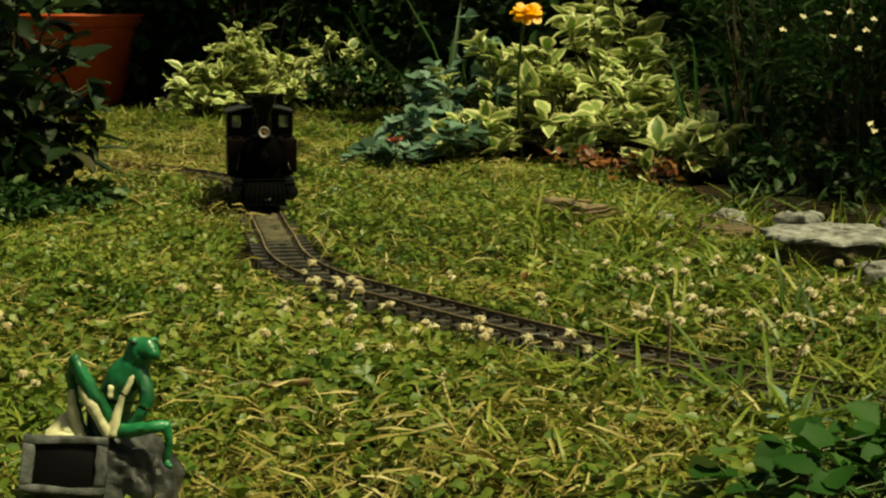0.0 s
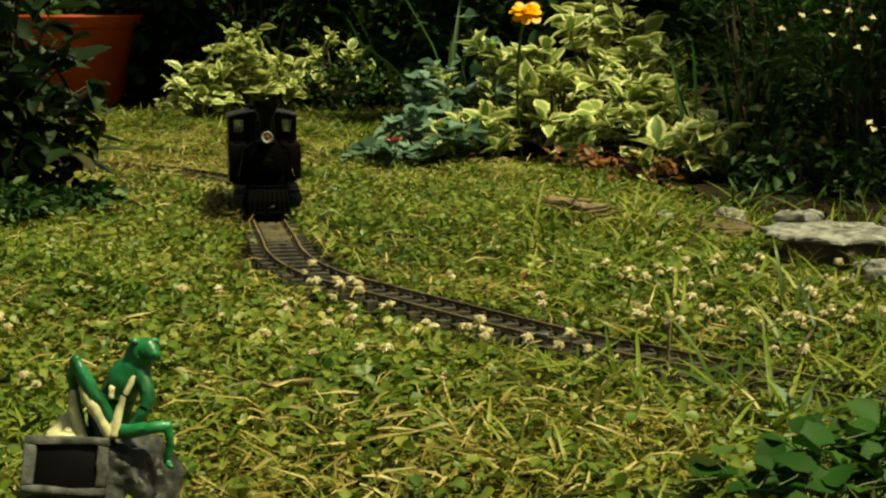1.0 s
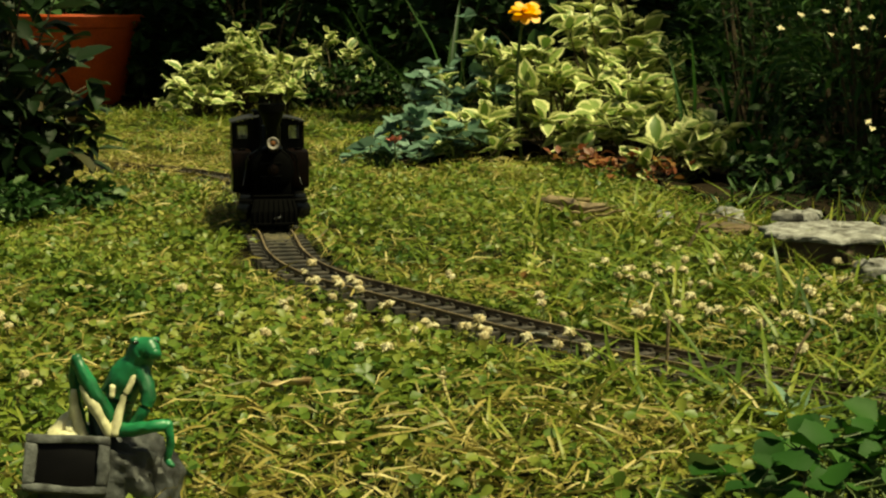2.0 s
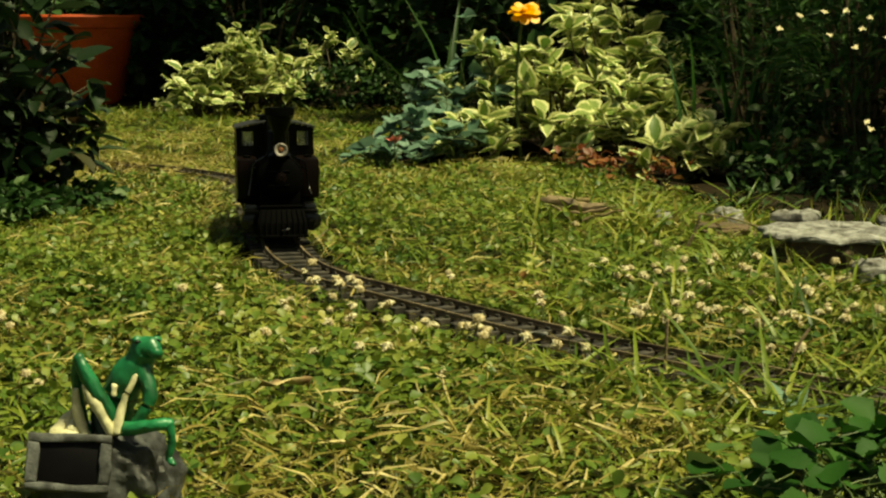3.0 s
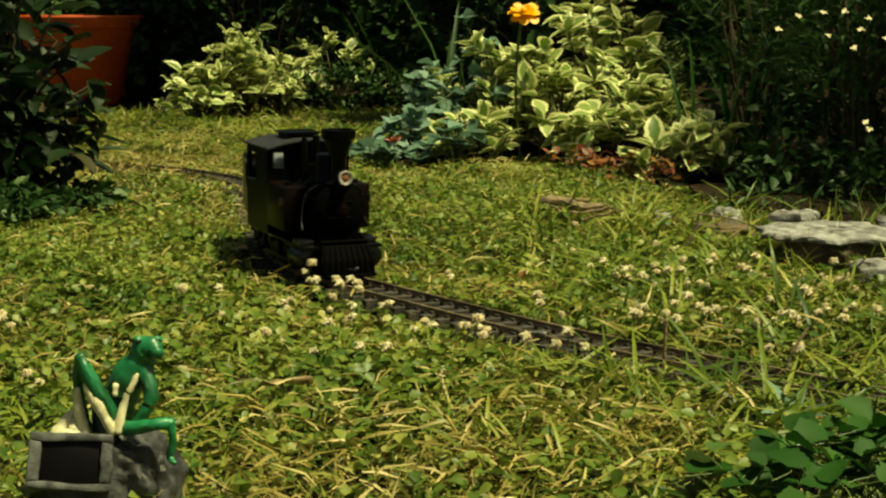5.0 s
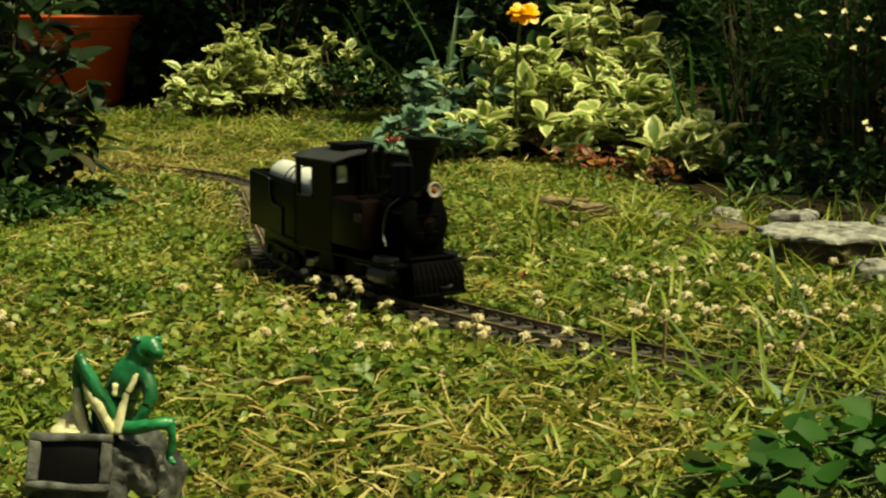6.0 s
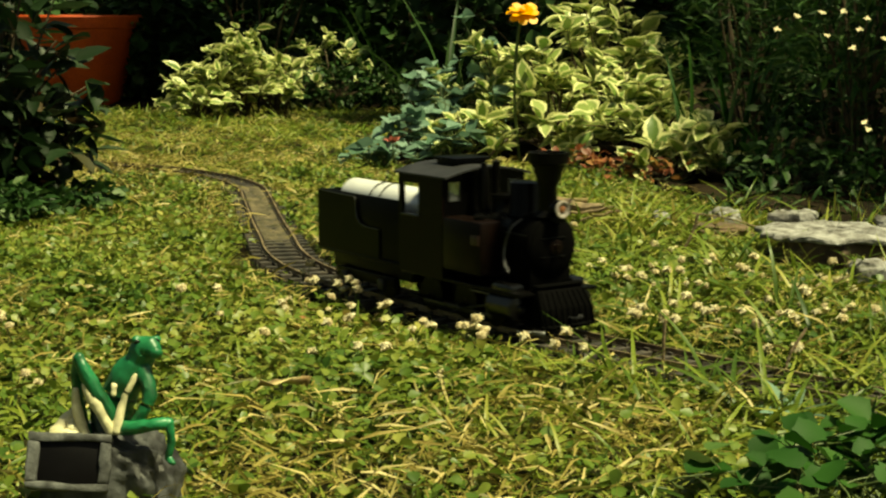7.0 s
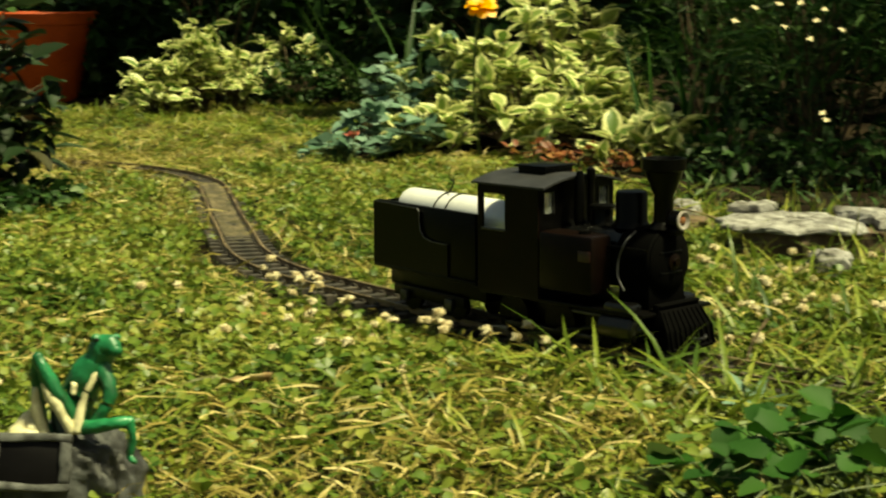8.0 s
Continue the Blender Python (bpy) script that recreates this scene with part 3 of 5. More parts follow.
# ---- the engine ----
def wheel(parent, x, y, r, spokes=True):
    w = part("wheel", add_lathe(bmesh.new(), [(r * 0.82, -0.003), (r * 1.12, -0.003), (r * 1.12, -0.0018), (r, -0.001), (r, 0.0035), (r * 0.82, 0.0035)], across(0, 0, 0), 28), BLACK_PAINT, parent, m=Matrix.Translation((x, y, 0.0125 + r)))
    bm = bmesh.new()
    add_lathe(bm, [(0.004, -0.003), (0.004, 0.003)], across(0, 0, 0), 12)
    for k in range(8):
        a = math.tau * k / 8
        add_tube(bm, [(0.003 * math.cos(a), 0.0005, 0.003 * math.sin(a)), (r * 0.85 * math.cos(a), 0.0005, r * 0.85 * math.sin(a))], 0.0013, 6)
    part("spokes", bm, RED_PAINT if spokes else BLACK_PAINT, w)
    return w


def build_engine():
    ob = tagged(empty("steam_engine"), "black model steam engine with funnel chimney and round headlamp", "model train")
    part("frame", box(-0.088, 0.118, -0.018, 0.018, 0.022, 0.052, 0.001), BLACK_PAINT, ob)
    part("running_board", box(-0.086, 0.122, -0.050, 0.050, 0.052, 0.0555, 0.0008), BLACK_PAINT, ob)
    part("boiler", lathe([(0.030, 0.0), (0.030, 0.03), (0.0308, 0.03), (0.0308, 0.034), (0.030, 0.034), (0.030, 0.078)], along_x(-0.006, 0, 0.0985), 40), GLOSSY_BLACK, ob)
    smokebox = part("smokebox", lathe([(0.0302, 0.0), (0.0312, 0.001), (0.0312, 0.0385), (0.0300, 0.040)], along_x(0.071, 0, 0.0985), 40), MATT_BLACK, ob, "matt black smokebox")
    part("saddle", box(0.073, 0.1095, -0.0265, 0.0265, 0.0550, 0.0860, 0.002), MATT_BLACK, smokebox)
    door = part("smokebox_door", lathe([(0.0285, 0.0), (0.0285, 0.0015), (0.026, 0.003), (0.018, 0.0055), (0.0, 0.007)], along_x(0.1105, 0, 0.0985), 36), MATT_BLACK, ob)
    part("door_boss", lathe([(0.008, 0.0), (0.008, 0.001), (0.0035, 0.002), (0.0035, 0.005), (0.0, 0.005)], along_x(0.1170, 0, 0.0985), 16), BROWN_PAINT, door)
    bm = tube([(0.1150, -0.018, 0.108), (0.1165, 0.012, 0.108)], 0.0012)
    add_tube(bm, [(0.1150, -0.018, 0.089), (0.1165, 0.012, 0.089)], 0.0012)
    part("hinge", bm, BLACK_PAINT, door)
    part("chimney", lathe([(0.016, 0.0), (0.0120, 0.003), (0.0094, 0.006), (0.0092, 0.030), (0.0115, 0.035), (0.0178, 0.0525), (0.0205, 0.054), (0.0208, 0.0645), (0.0180, 0.0645), (0.0100, 0.045)], Matrix.Translation((0.104, 0, 0.129)), 32), BLACK_PAINT, ob)
    lamp = part("headlamp", lathe([(0.0075, 0.0), (0.0090, 0.002), (0.0090, 0.012), (0.0082, 0.012)], along_x(0.1145, 0, 0.1375), 28), BLACK_PAINT, ob)
    part("lamp_rim", lathe([(0.0090, 0.0), (0.0090, 0.0020), (0.0079, 0.0026), (0.0058, 0.0016), (0.0038, 0.0004)], along_x(0.1258, 0, 0.1375), 28), WHITE_RIM, lamp, "white reflector rim")
    part("lens", lathe([(0.0041, 0.0), (0.0036, 0.0012), (0.0022, 0.0020), (0.0, 0.0024)], along_x(0.1261, 0, 0.1375), 24), GLASS_LENS, lamp, "pinkish glass lens")
    part("lamp_bracket", box(0.108, 0.124, -0.006, 0.006, 0.124, 0.1295, 0.0008), BLACK_PAINT, lamp)
    part("steam_dome", lathe([(0.0185, 0.0), (0.0160, 0.004), (0.0152, 0.006), (0.0152, 0.031), (0.0142, 0.0335), (0.0110, 0.0345), (0.0, 0.035)], Matrix.Translation((0.066, 0, 0.1265)), 28), BLACK_PAINT, ob)
    part("sand_dome", lathe([(0.0115, 0.0), (0.0100, 0.004), (0.0100, 0.014), (0.0125, 0.015), (0.0125, 0.0175), (0.0, 0.0185)], Matrix.Translation((0.030, 0, 0.1265)), 24), BLACK_PAINT, ob, "low sand dome with a flat lid")
    for s in (-1, 1):
        y0, y1 = sorted((s * 0.0275, s * 0.0565))
        tank = part("side_tank", box(-0.001, 0.066, y0, y1, 0.0665, 0.122, 0.0035), BROWN_PAINT, ob, "dark brown side tank")
        part("filler_cap", lathe([(0.006, 0), (0.006, 0.003), (0.0, 0.004)], Matrix.Translation((0.045, s * 0.042, 0.122)), 16), BLACK_PAINT, tank)
        part("plate", box(0.050, 0.0645, s * 0.0570 - 0.0006, s * 0.0570 + 0.0006, 0.098, 0.108, 0.0003), RED_PAINT, tank, "small dull red plate")
        # pipe from the boiler down to the running board
        part("steam_pipe", tube(curved([(0.088, s * 0.020, 0.126), (0.087, s * 0.034, 0.117), (0.082, s * 0.0375, 0.100), (0.084, s * 0.040, 0.085), (0.094, s * 0.043, 0.074)]), 0.0012), DULL_METAL if s < 0 else BLACK_PAINT, ob)
        part("handrail", tube([(0.066, s * 0.0335, 0.112), (0.112, s * 0.0335, 0.112)], 0.0009), BLACK_PAINT, ob)
        cyl = part("cylinder", lathe([(0.0, -0.0205), (0.011, -0.0195), (0.0135, -0.018), (0.0135, 0.018), (0.011, 0.0195), (0.0, 0.0205)], along_x(0.090, s * 0.041, 0.0395), 26), GLOSSY_BLACK, ob, "worn black steam cylinder")
        part("valve_chest", box(0.073, 0.107, s * 0.040 - 0.009, s * 0.040 + 0.009, 0.050, 0.063, 0.004), GLOSSY_BLACK, cyl, "oily black valve chest")
        part("cylinder_cover", lathe([(0.0125, 0.0), (0.0125, 0.0015), (0.005, 0.003), (0.004, 0.007), (0.0, 0.0075)], along_x(0.1095, s * 0.041, 0.0395), 20), GLOSSY_BLACK, cyl)
        for x in (-0.062, 0.0, 0.052):
            w = wheel(ob, x, s * 0.0235, 0.0175)
            part("crank_pin", lathe([(0.003, 0), (0.003, 0.008)], across(0.0, 0.0 if s > 0 else -0.010, -0.008), 10), STEEL, w)
        part("coupling_rod", box(-0.066, 0.056, s * 0.034 - 0.001, s * 0.034 + 0.001, 0.0195, 0.0245, 0.0006), STEEL, ob, "steel coupling rod")
        part("connecting_rod", tube([(0.0, s * 0.0365, 0.022), (0.072, s * 0.040, 0.0385)], 0.0018), STEEL, ob, "steel connecting rod")
        part("crosshead_guide", box(0.030, 0.074, s * 0.041 - 0.002, s * 0.041 + 0.002, 0.046, 0.0485, 0.0004), DULL_METAL, ob)
        # cab side with its window opening
        y0, y1 = sorted((s * 0.0520, s * 0.0545))
        bm = bmesh.new()
        outer = [(-0.084, 0.0555), (-0.003, 0.0555), (-0.003, 0.161), (-0.084, 0.161)]
        inner = [(-0.077, 0.118), (-0.047, 0.118), (-0.047, 0.152), (-0.077, 0.152)]
        sheets = [[[bm.verts.new((x, y, z)) for x, z in loop] for loop in (outer, inner)] for y in (y0, y1)]
        for k in range(4):
            m = (k + 1) % 4
            for o, i in sheets:
                bm.faces.new((o[k], o[m], i[m], i[k]))
            for e in (0, 1):
                bm.faces.new((sheets[0][e][k], sheets[0][e][m], sheets[1][e][m], sheets[1][e][k]))
        part("cab_side", bm, BROWN_PAINT, ob, smooth=False)
        part("window_ledge", box(-0.0775, -0.045, s * 0.0540 - 0.003, s * 0.0540 + 0.003, 0.1165, 0.1185, 0.0006), DULL_METAL, ob, "grey window ledge")
        part("cab_step", box(-0.072, -0.050, s * 0.046 - 0.005, s * 0.046 + 0.005, 0.028, 0.0305, 0.0006), BLACK_PAINT, ob)
    # cab front and back with two windows each
    for x, label in ((-0.0045, "cab_front"),):
        bm = bmesh.new()
        a, b = x - 0.0012, x + 0.0012
        add_box(bm, a, b, -0.0520, 0.0520, 0.0555, 0.1365)
        add_box(bm, a, b, -0.0520, -0.0470, 0.1365, 0.156)
        add_box(bm, a, b, 0.0470, 0.0520, 0.1365, 0.156)
        add_box(bm, a, b, -0.0315, 0.0315, 0.1365, 0.156)
        n = 14
        for k in range(n):
            y0, y1 = -0.0520 + 0.104 * k / n, -0.0520 + 0.104 * (k + 1) / n
            mid = (y0 + y1) / 2
            add_box(bm, a, b, y0, y1, 0.156, 0.1600 + 0.009 * (1 - (mid / 0.0555) ** 2))
        wall = part(label, bm, BLACK_PAINT, ob, smooth=False)
        for y in (-0.0395, 0.0395):
            part("window_frame", add_box(add_box(bmesh.new(), b, b + 0.001, y - 0.0075, y - 0.006, 0.136, 0.1565), b, b + 0.001, y + 0.006, y + 0.0075, 0.136, 0.1565), DULL_METAL, wall, smooth=False)
            part("pane", box(x - 0.0003, x + 0.0003, y - 0.0062, y + 0.0062, 0.1365, 0.156), WINDOW, wall, "small cab window pane", smooth=False)
    for y in (-0.0498, 0.0498):
        part("cab_post", box(-0.084, -0.081, y - 0.002, y + 0.002, 0.0555, 0.161, 0.0004), BLACK_PAINT, ob)
    bm = bmesh.new()
    n = 16
    top, low = [], []
    for x in (-0.091, 0.006):
        top.append([bm.verts.new((x, y, 0.1625 + 0.0090 * (1 - (y / 0.0565) ** 2))) for y in np.linspace(-0.0565, 0.0565, n + 1)])
        low.append([bm.verts.new((x, y, 0.1605 + 0.0090 * (1 - (y / 0.0565) ** 2))) for y in np.linspace(-0.0565, 0.0565, n + 1)])
    for k in range(n):
        bm.faces.new((top[0][k], top[1][k], top[1][k + 1], top[0][k + 1]))
        bm.faces.new((low[0][k], low[0][k + 1], low[1][k + 1], low[1][k]))
        for e in (0, 1):
            bm.faces.new((top[e][k], top[e][k + 1], low[e][k + 1], low[e][k]))
    for k in (0, n):
        bm.faces.new((top[0][k], top[1][k], low[1][k], low[0][k]))
    roof = part("cab_roof", bm, ROOF_PAINT, ob, "arched grey-black cab roof")
    part("roof_vent", add_box(box(-0.062, -0.026, -0.020, 0.020, 0.169, 0.1762, 0.0008), -0.065, -0.023, -0.023, 0.023, 0.1762, 0.1785, 0.0008), BLACK_PAINT, roof, "raised roof vent")
    part("whistle", lathe([(0.0035, 0), (0.0035, 0.012), (0.0045, 0.012), (0.0045, 0.015), (0.0, 0.016)], Matrix.Translation((0.010, 0.006, 0.127)) @ Matrix.Diagonal((1, 1, 3.3, 1)), 12), BLACK_PAINT, ob)
    part("safety_valve", lathe([(0.0055, 0), (0.0055, 0.010), (0.003, 0.014), (0.0, 0.014)], Matrix.Translation((0.010, -0.010, 0.127)) @ Matrix.Diagonal((1, 1, 3.5, 1)), 12), BLACK_PAINT, ob)
    part("backhead", box(-0.014, -0.006, -0.026, 0.026, 0.0555, 0.122, 0.002), BLACK_PAINT, ob)
    beam = part("buffer_beam", box(0.117, 0.1235, -0.030, 0.030, 0.046, 0.0625, 0.0012), MATT_BLACK, ob)
    part("coupling_hook", tube(curved([(0.140, 0, 0.030), (0.147, 0, 0.030), (0.151, 0.004, 0.032), (0.148, 0.008, 0.033)]), 0.0016), DULL_METAL, beam, "grey hook coupling")
    part("pilot_bar", tube([(0.1245, -0.029, 0.061), (0.1245, 0.029, 0.061)], 0.0010), MATT_BLACK, beam)
    # wedge-shaped pilot that slopes forward from the deck to the rails
    bm = bmesh.new()
    outline = ((0.112, 0.058), (0.126, 0.057), (0.137, 0.040), (0.140, 0.023), (0.112, 0.020))
    sides = [[bm.verts.new((x, y * (0.86 if z > 0.05 else 1.0), z)) for x, z in outline] for y in (-0.034, 0.034)]
    bm.faces.new(sides[0])
    bm.faces.new(sides[1][::-1])
    for i in range(len(outline)):
        j = (i + 1) % len(outline)
        bm.faces.new((sides[0][i], sides[1][i], sides[1][j], sides[0][j]))
    bmesh.ops.bevel(bm, geom=list(bm.edges), offset=0.0012, segments=2, profile=0.5, affect="EDGES")
    pilot = part("pilot", bm, MATT_BLACK, ob, "slatted black pilot close above the rails")
    for k in range(9):
        y = -0.030 + 0.0075 * k
        part("slat", tube([(0.1275, y * 0.88, 0.056), (0.1385, y, 0.039), (0.1415, y, 0.0225)], [0.0010, 0.0012, 0.0012], 6), MATT_BLACK, pilot)
    part("toe_bar", tube([(0.1425 - 0.004 * (abs(y) / 0.034) ** 2, y, 0.0222) for y in np.linspace(-0.035, 0.035, 11)], 0.0022), MATT_BLACK, pilot)
    return ob


def build_tender():
    ob = tagged(empty("tender"), "black model tender carrying a silver gas canister", "model train")
    part("frame", box(-0.082, 0.082, -0.030, 0.030, 0.036, 0.056, 0.001), BLACK_PAINT, ob)
    part("floor", box(-0.0905, 0.086, -0.0465, 0.0465, 0.0555, 0.0595, 0.0008), BLACK_PAINT, ob)
    part("rear_wall", box(-0.0905, -0.0880, -0.0465, 0.0465, 0.0595, 0.126, 0.0006), BLACK_PAINT, ob)
    outline = [(-0.0880, 0.0595), (0.040, 0.0595), (0.040, 0.092), (0.012, 0.0925), (0.000, 0.0955), (-0.006, 0.102), (-0.008, 0.112), (-0.008, 0.1215), (-0.011, 0.1245), (-0.0880, 0.126)]
    for s in (-1, 1):
        bm = bmesh.new()
        inner = [bm.verts.new((x, s * 0.0442, z)) for x, z in outline]
        outer = [bm.verts.new((x, s * 0.0465, z)) for x, z in outline]
        bm.faces.new(inner)
        bm.faces.new(outer[::-1])
        for i in range(len(outline)):
            j = (i + 1) % len(outline)
            bm.faces.new((inner[i], outer[i], outer[j], inner[j]))
        side = part("side_wall", bm, BLACK_PAINT, ob, smooth=False)
        part("beading", tube([(x, s * 0.0465, z) for x, z in outline[2:]], 0.0008, 6), DULL_METAL if s < 0 else BLACK_PAINT, side)
        for x in (-0.048, 0.030):
            w = wheel(ob, x, s * 0.0235, 0.0145, False)
            part("axle_box", box(x - 0.006, x + 0.006, s * 0.036 - 0.003, s * 0.036 + 0.003, 0.022, 0.034, 0.0012), DULL_METAL, ob, "grey axle box")
        part("bogie_frame", box(-0.070, 0.052, s * 0.033 - 0.0015, s * 0.033 + 0.0015, 0.026, 0.038, 0.0008), BLACK_PAINT, ob)
    for s in (-1, 1):
        y0, y1 = sorted((s * 0.0395, s * 0.0440))
        part("inner_wall", box(-0.0880, 0.082, y0, y1, 0.0595, 0.1275, 0.0006), BLACK_PAINT, ob)
    part("front_wall", box(0.079, 0.082, -0.0395, 0.0395, 0.0595, 0.110, 0.0006), BLACK_PAINT, ob)
    part("coal_bunker", box(-0.0880, -0.030, -0.0442, 0.0442, 0.100, 0.118, 0.001), BLACK_PAINT, ob)
    can = part("gas_canister", lathe([(0.0, -0.092), (0.015, -0.0915), (0.0200, -0.089), (0.0205, -0.087), (0.0205, 0.100), (0.019, 0.104), (0.012, 0.108), (0.0, 0.109)], along_x(0.012, -0.004, 0.1175), 36), WHITENED_SILVER, ob, "shiny silver gas canister lying lengthways")
    for x in (-0.014, 0.006):
        bm = tube([(x + 0.004 * math.sin(a), -0.004 + 0.0212 * math.cos(a), 0.1175 + 0.0212 * math.sin(a)) for a in np.linspace(-0.5, math.pi + 0.5, 20)], 0.0009, 6)
        part("strap", bm, BLACK_PAINT, can, "thin dark strap")
    part("cradle", add_box(box(-0.036, -0.030, -0.018, 0.010, 0.0595, 0.102), 0.055, 0.061, -0.018, 0.010, 0.0595, 0.102), BLACK_PAINT, ob)
    part("burner_pipe", tube(curved([(-0.004, -0.010, 0.139), (0.002, -0.008, 0.150), (-0.008, -0.004, 0.152)]), 0.0010), BLACK_PAINT, ob)
    part("drawbar", box(0.082, 0.098, -0.004, 0.004, 0.036, 0.040), DULL_METAL, ob)
    return ob


def window_material():
    m = material("dusty_window_pane", (0.55, 0.58, 0.60), 0.12, scale=40)
    m.node_tree.nodes["Principled BSDF"].inputs["Transmission Weight"].default_value = 0.75
    m.node_tree.nodes["Principled BSDF"].inputs["IOR"].default_value = 1.3
    return m


WINDOW = window_material()
engine, tender = build_engine(), build_tender()


# ---- frog on its solar rock ----
def build_rock_light():
    ob = tagged(empty("solar_rock_light", pose(-0.2215, 1.065, 0.0)), "grey cast rock with a framed solar panel, on the lawn", "garden light")
    bm = bmesh.new()
    bmesh.ops.create_icosphere(bm, subdivisions=5, radius=1.0)
    for v in bm.verts:
        p = v.co.copy()
        square = Vector([math.copysign(abs(c) ** 0.7, c) for c in p])
        q = Vector((0.0465 * square.x, 0.036 * square.y, 0.040 * square.z))
        k = noise.fractal(p * 2.2, 1.0, 2.0, 4)
        q += p * (0.0060 * k + 0.0022 * noise.fractal(p * 7.0, 1.0, 2.0, 3))
        q.z += 0.025 - 0.010 * max(0, p.x) - 0.004 * max(0, -p.x)
        v.co = q
    part("rock", bm, ROCK_GREY, ob)
    bm = bmesh.new()
    for x0, x1, z0, z1 in ((-0.0285, 0.0285, 0.0145, 0.0200), (-0.0285, 0.0285, -0.0195, -0.0145), (-0.0285, -0.0205, -0.0145, 0.0145), (0.0205, 0.0285, -0.0145, 0.0145)):
        add_box(bm, x0, x1, -0.003, 0.020, z0, z1, 0.0014)
    bmesh.ops.subdivide_edges(bm, edges=[e for e in bm.edges if e.calc_length() > 0.006], cuts=4, use_grid_fill=True)
    for v in bm.verts:
        v.co += 0.0012 * noise.noise_vector(v.co * 60) + 0.0011 * noise.noise_vector(v.co * 190)
    f = part("panel_frame", bm, PANEL_FRAME, ob, "rough pale grey frame", m=pose(-0.0165, -0.0410, 0.0500, -18, 4, 6) @ Matrix.Scale(0.92, 4))
    part("solar_panel", box(-0.0212, 0.0212, 0.000, 0.006, -0.0150, 0.0150, 0.0004), SOLAR, f, "black solar panel")


build_rock_light()


def build_frog():
    """A sitting frog figure, one mesh: green glaze with cream markings."""
    bm = bmesh.new()

    def at(x, z, y=0.0):
        return Vector(((x - 215) * 0.000366, y, (760 - z) * 0.000366))

    def limb(points, radii, mat):
        pts = curved([at(*p) for p in points], 5)
        n = len(pts)
        r = np.interp(np.linspace(0, 1, n), np.linspace(0, 1, len(radii)), np.array(radii) * 0.000366)
        add_tube(bm, pts, [float(v) for v in r], 12, mat)
        add_ball(bm, pts[0], (r[0],) * 3, None, mat, 2)
        add_ball(bm, pts[-1], (r[-1],) * 3, None, mat, 2)

    limb([(208, 744), (210, 704), (226, 668), (246, 642), (256, 625)], [24, 32, 33, 27, 22], 0)      # back
    limb([(248, 634, -0.001), (258, 613, -0.003), (272, 609, -0.006), (281, 617, -0.009)], [24, 22, 18, 12], 0)   # head
    add_ball(bm, at(248, 597, -0.006), (0.0034, 0.003, 0.0028), None, 0)
    add_ball(bm, at(280, 598, -0.004), (0.0034, 0.003, 0.0026), None, 0)
    add_ball(bm, at(250, 599, -0.0088), (0.0018, 0.0012, 0.0016), None, 2)
    add_ball(bm, at(284, 600, -0.0066), (0.0018, 0.0012, 0.0016), None, 2)
    limb([(208, 744, -0.012), (190, 708, -0.015), (163, 656, -0.015), (146, 625, -0.013)], [15, 15, 14, 10], 0)   # raised thigh
    limb([(204, 752, -0.0185), (190, 728, -0.0185), (180, 706, -0.0180), (170, 694, -0.0172), (160, 674, -0.0168)], [10, 10, 12, 10, 7], 1)
    limb([(146, 627, -0.012), (140, 680, -0.009), (150, 735, -0.008), (160, 764, -0.009)], [10, 9, 8, 8], 0)     # shin
    limb([(139, 684, -0.0130), (143, 715, -0.0135), (149, 740, -0.0140), (157, 764, -0.0160)], [6, 9, 9, 9], 1)
    limb([(168, 700, -0.006), (175, 735, -0.006), (186, 766, -0.008)], [8, 14, 16], 3)                  # dark limb that paints the shade behind the knee
    limb([(156, 764, -0.013), (126, 762, -0.016), (98, 764, -0.018)], [10, 13, 9], 1)                   # foot
    limb([(134, 722, -0.004), (118, 745, -0.008), (104, 764, -0.012)], [6, 13, 14], 1)
    limb([(138, 738, -0.006), (134, 754, -0.012), (140, 768, -0.015)], [9, 14, 12], 1)
    limb([(212, 752, -0.014), (250, 746, -0.020), (288, 738, -0.022), (305, 737, -0.020)], [13, 13, 11, 9], 0)  # stretched thigh
    limb([(307, 738, -0.020), (311, 765, -0.020), (304, 800, -0.020)], [9, 8, 7], 0)
    limb([(304, 800, -0.020), (314, 806, -0.024)], [6, 5], 0)
    limb([(258, 655, -0.006), (270, 686, -0.012), (264, 712, -0.014), (246, 740, -0.014)], [16, 13, 12, 10], 0)   # far arm
    limb([(246, 657, -0.0112), (236, 676, -0.0125), (226, 700, -0.0145), (214, 752, -0.0190)], [4, 6, 6, 9], 1)   # cream stripes
    limb([(208, 676, -0.0118), (206, 690, -0.0128)], [5, 5], 1)
    limb([(206, 722, -0.0135), (209, 750, -0.0185)], [3, 8], 1)
    for v in bm.verts:
        v.co += 0.0010 * noise.noise_vector(v.co * 130) + 0.0005 * noise.noise_vector(v.co * 320)
    tagged(part("frog_figurine", bm, [FROG_GREEN, FROG_CREAM, FROG_DARK, FROG_SHADE], m=pose(-0.2090, 1.056, 0.0645)), "glossy green ceramic frog with cream markings sitting on the rock", "figurine")


build_frog()


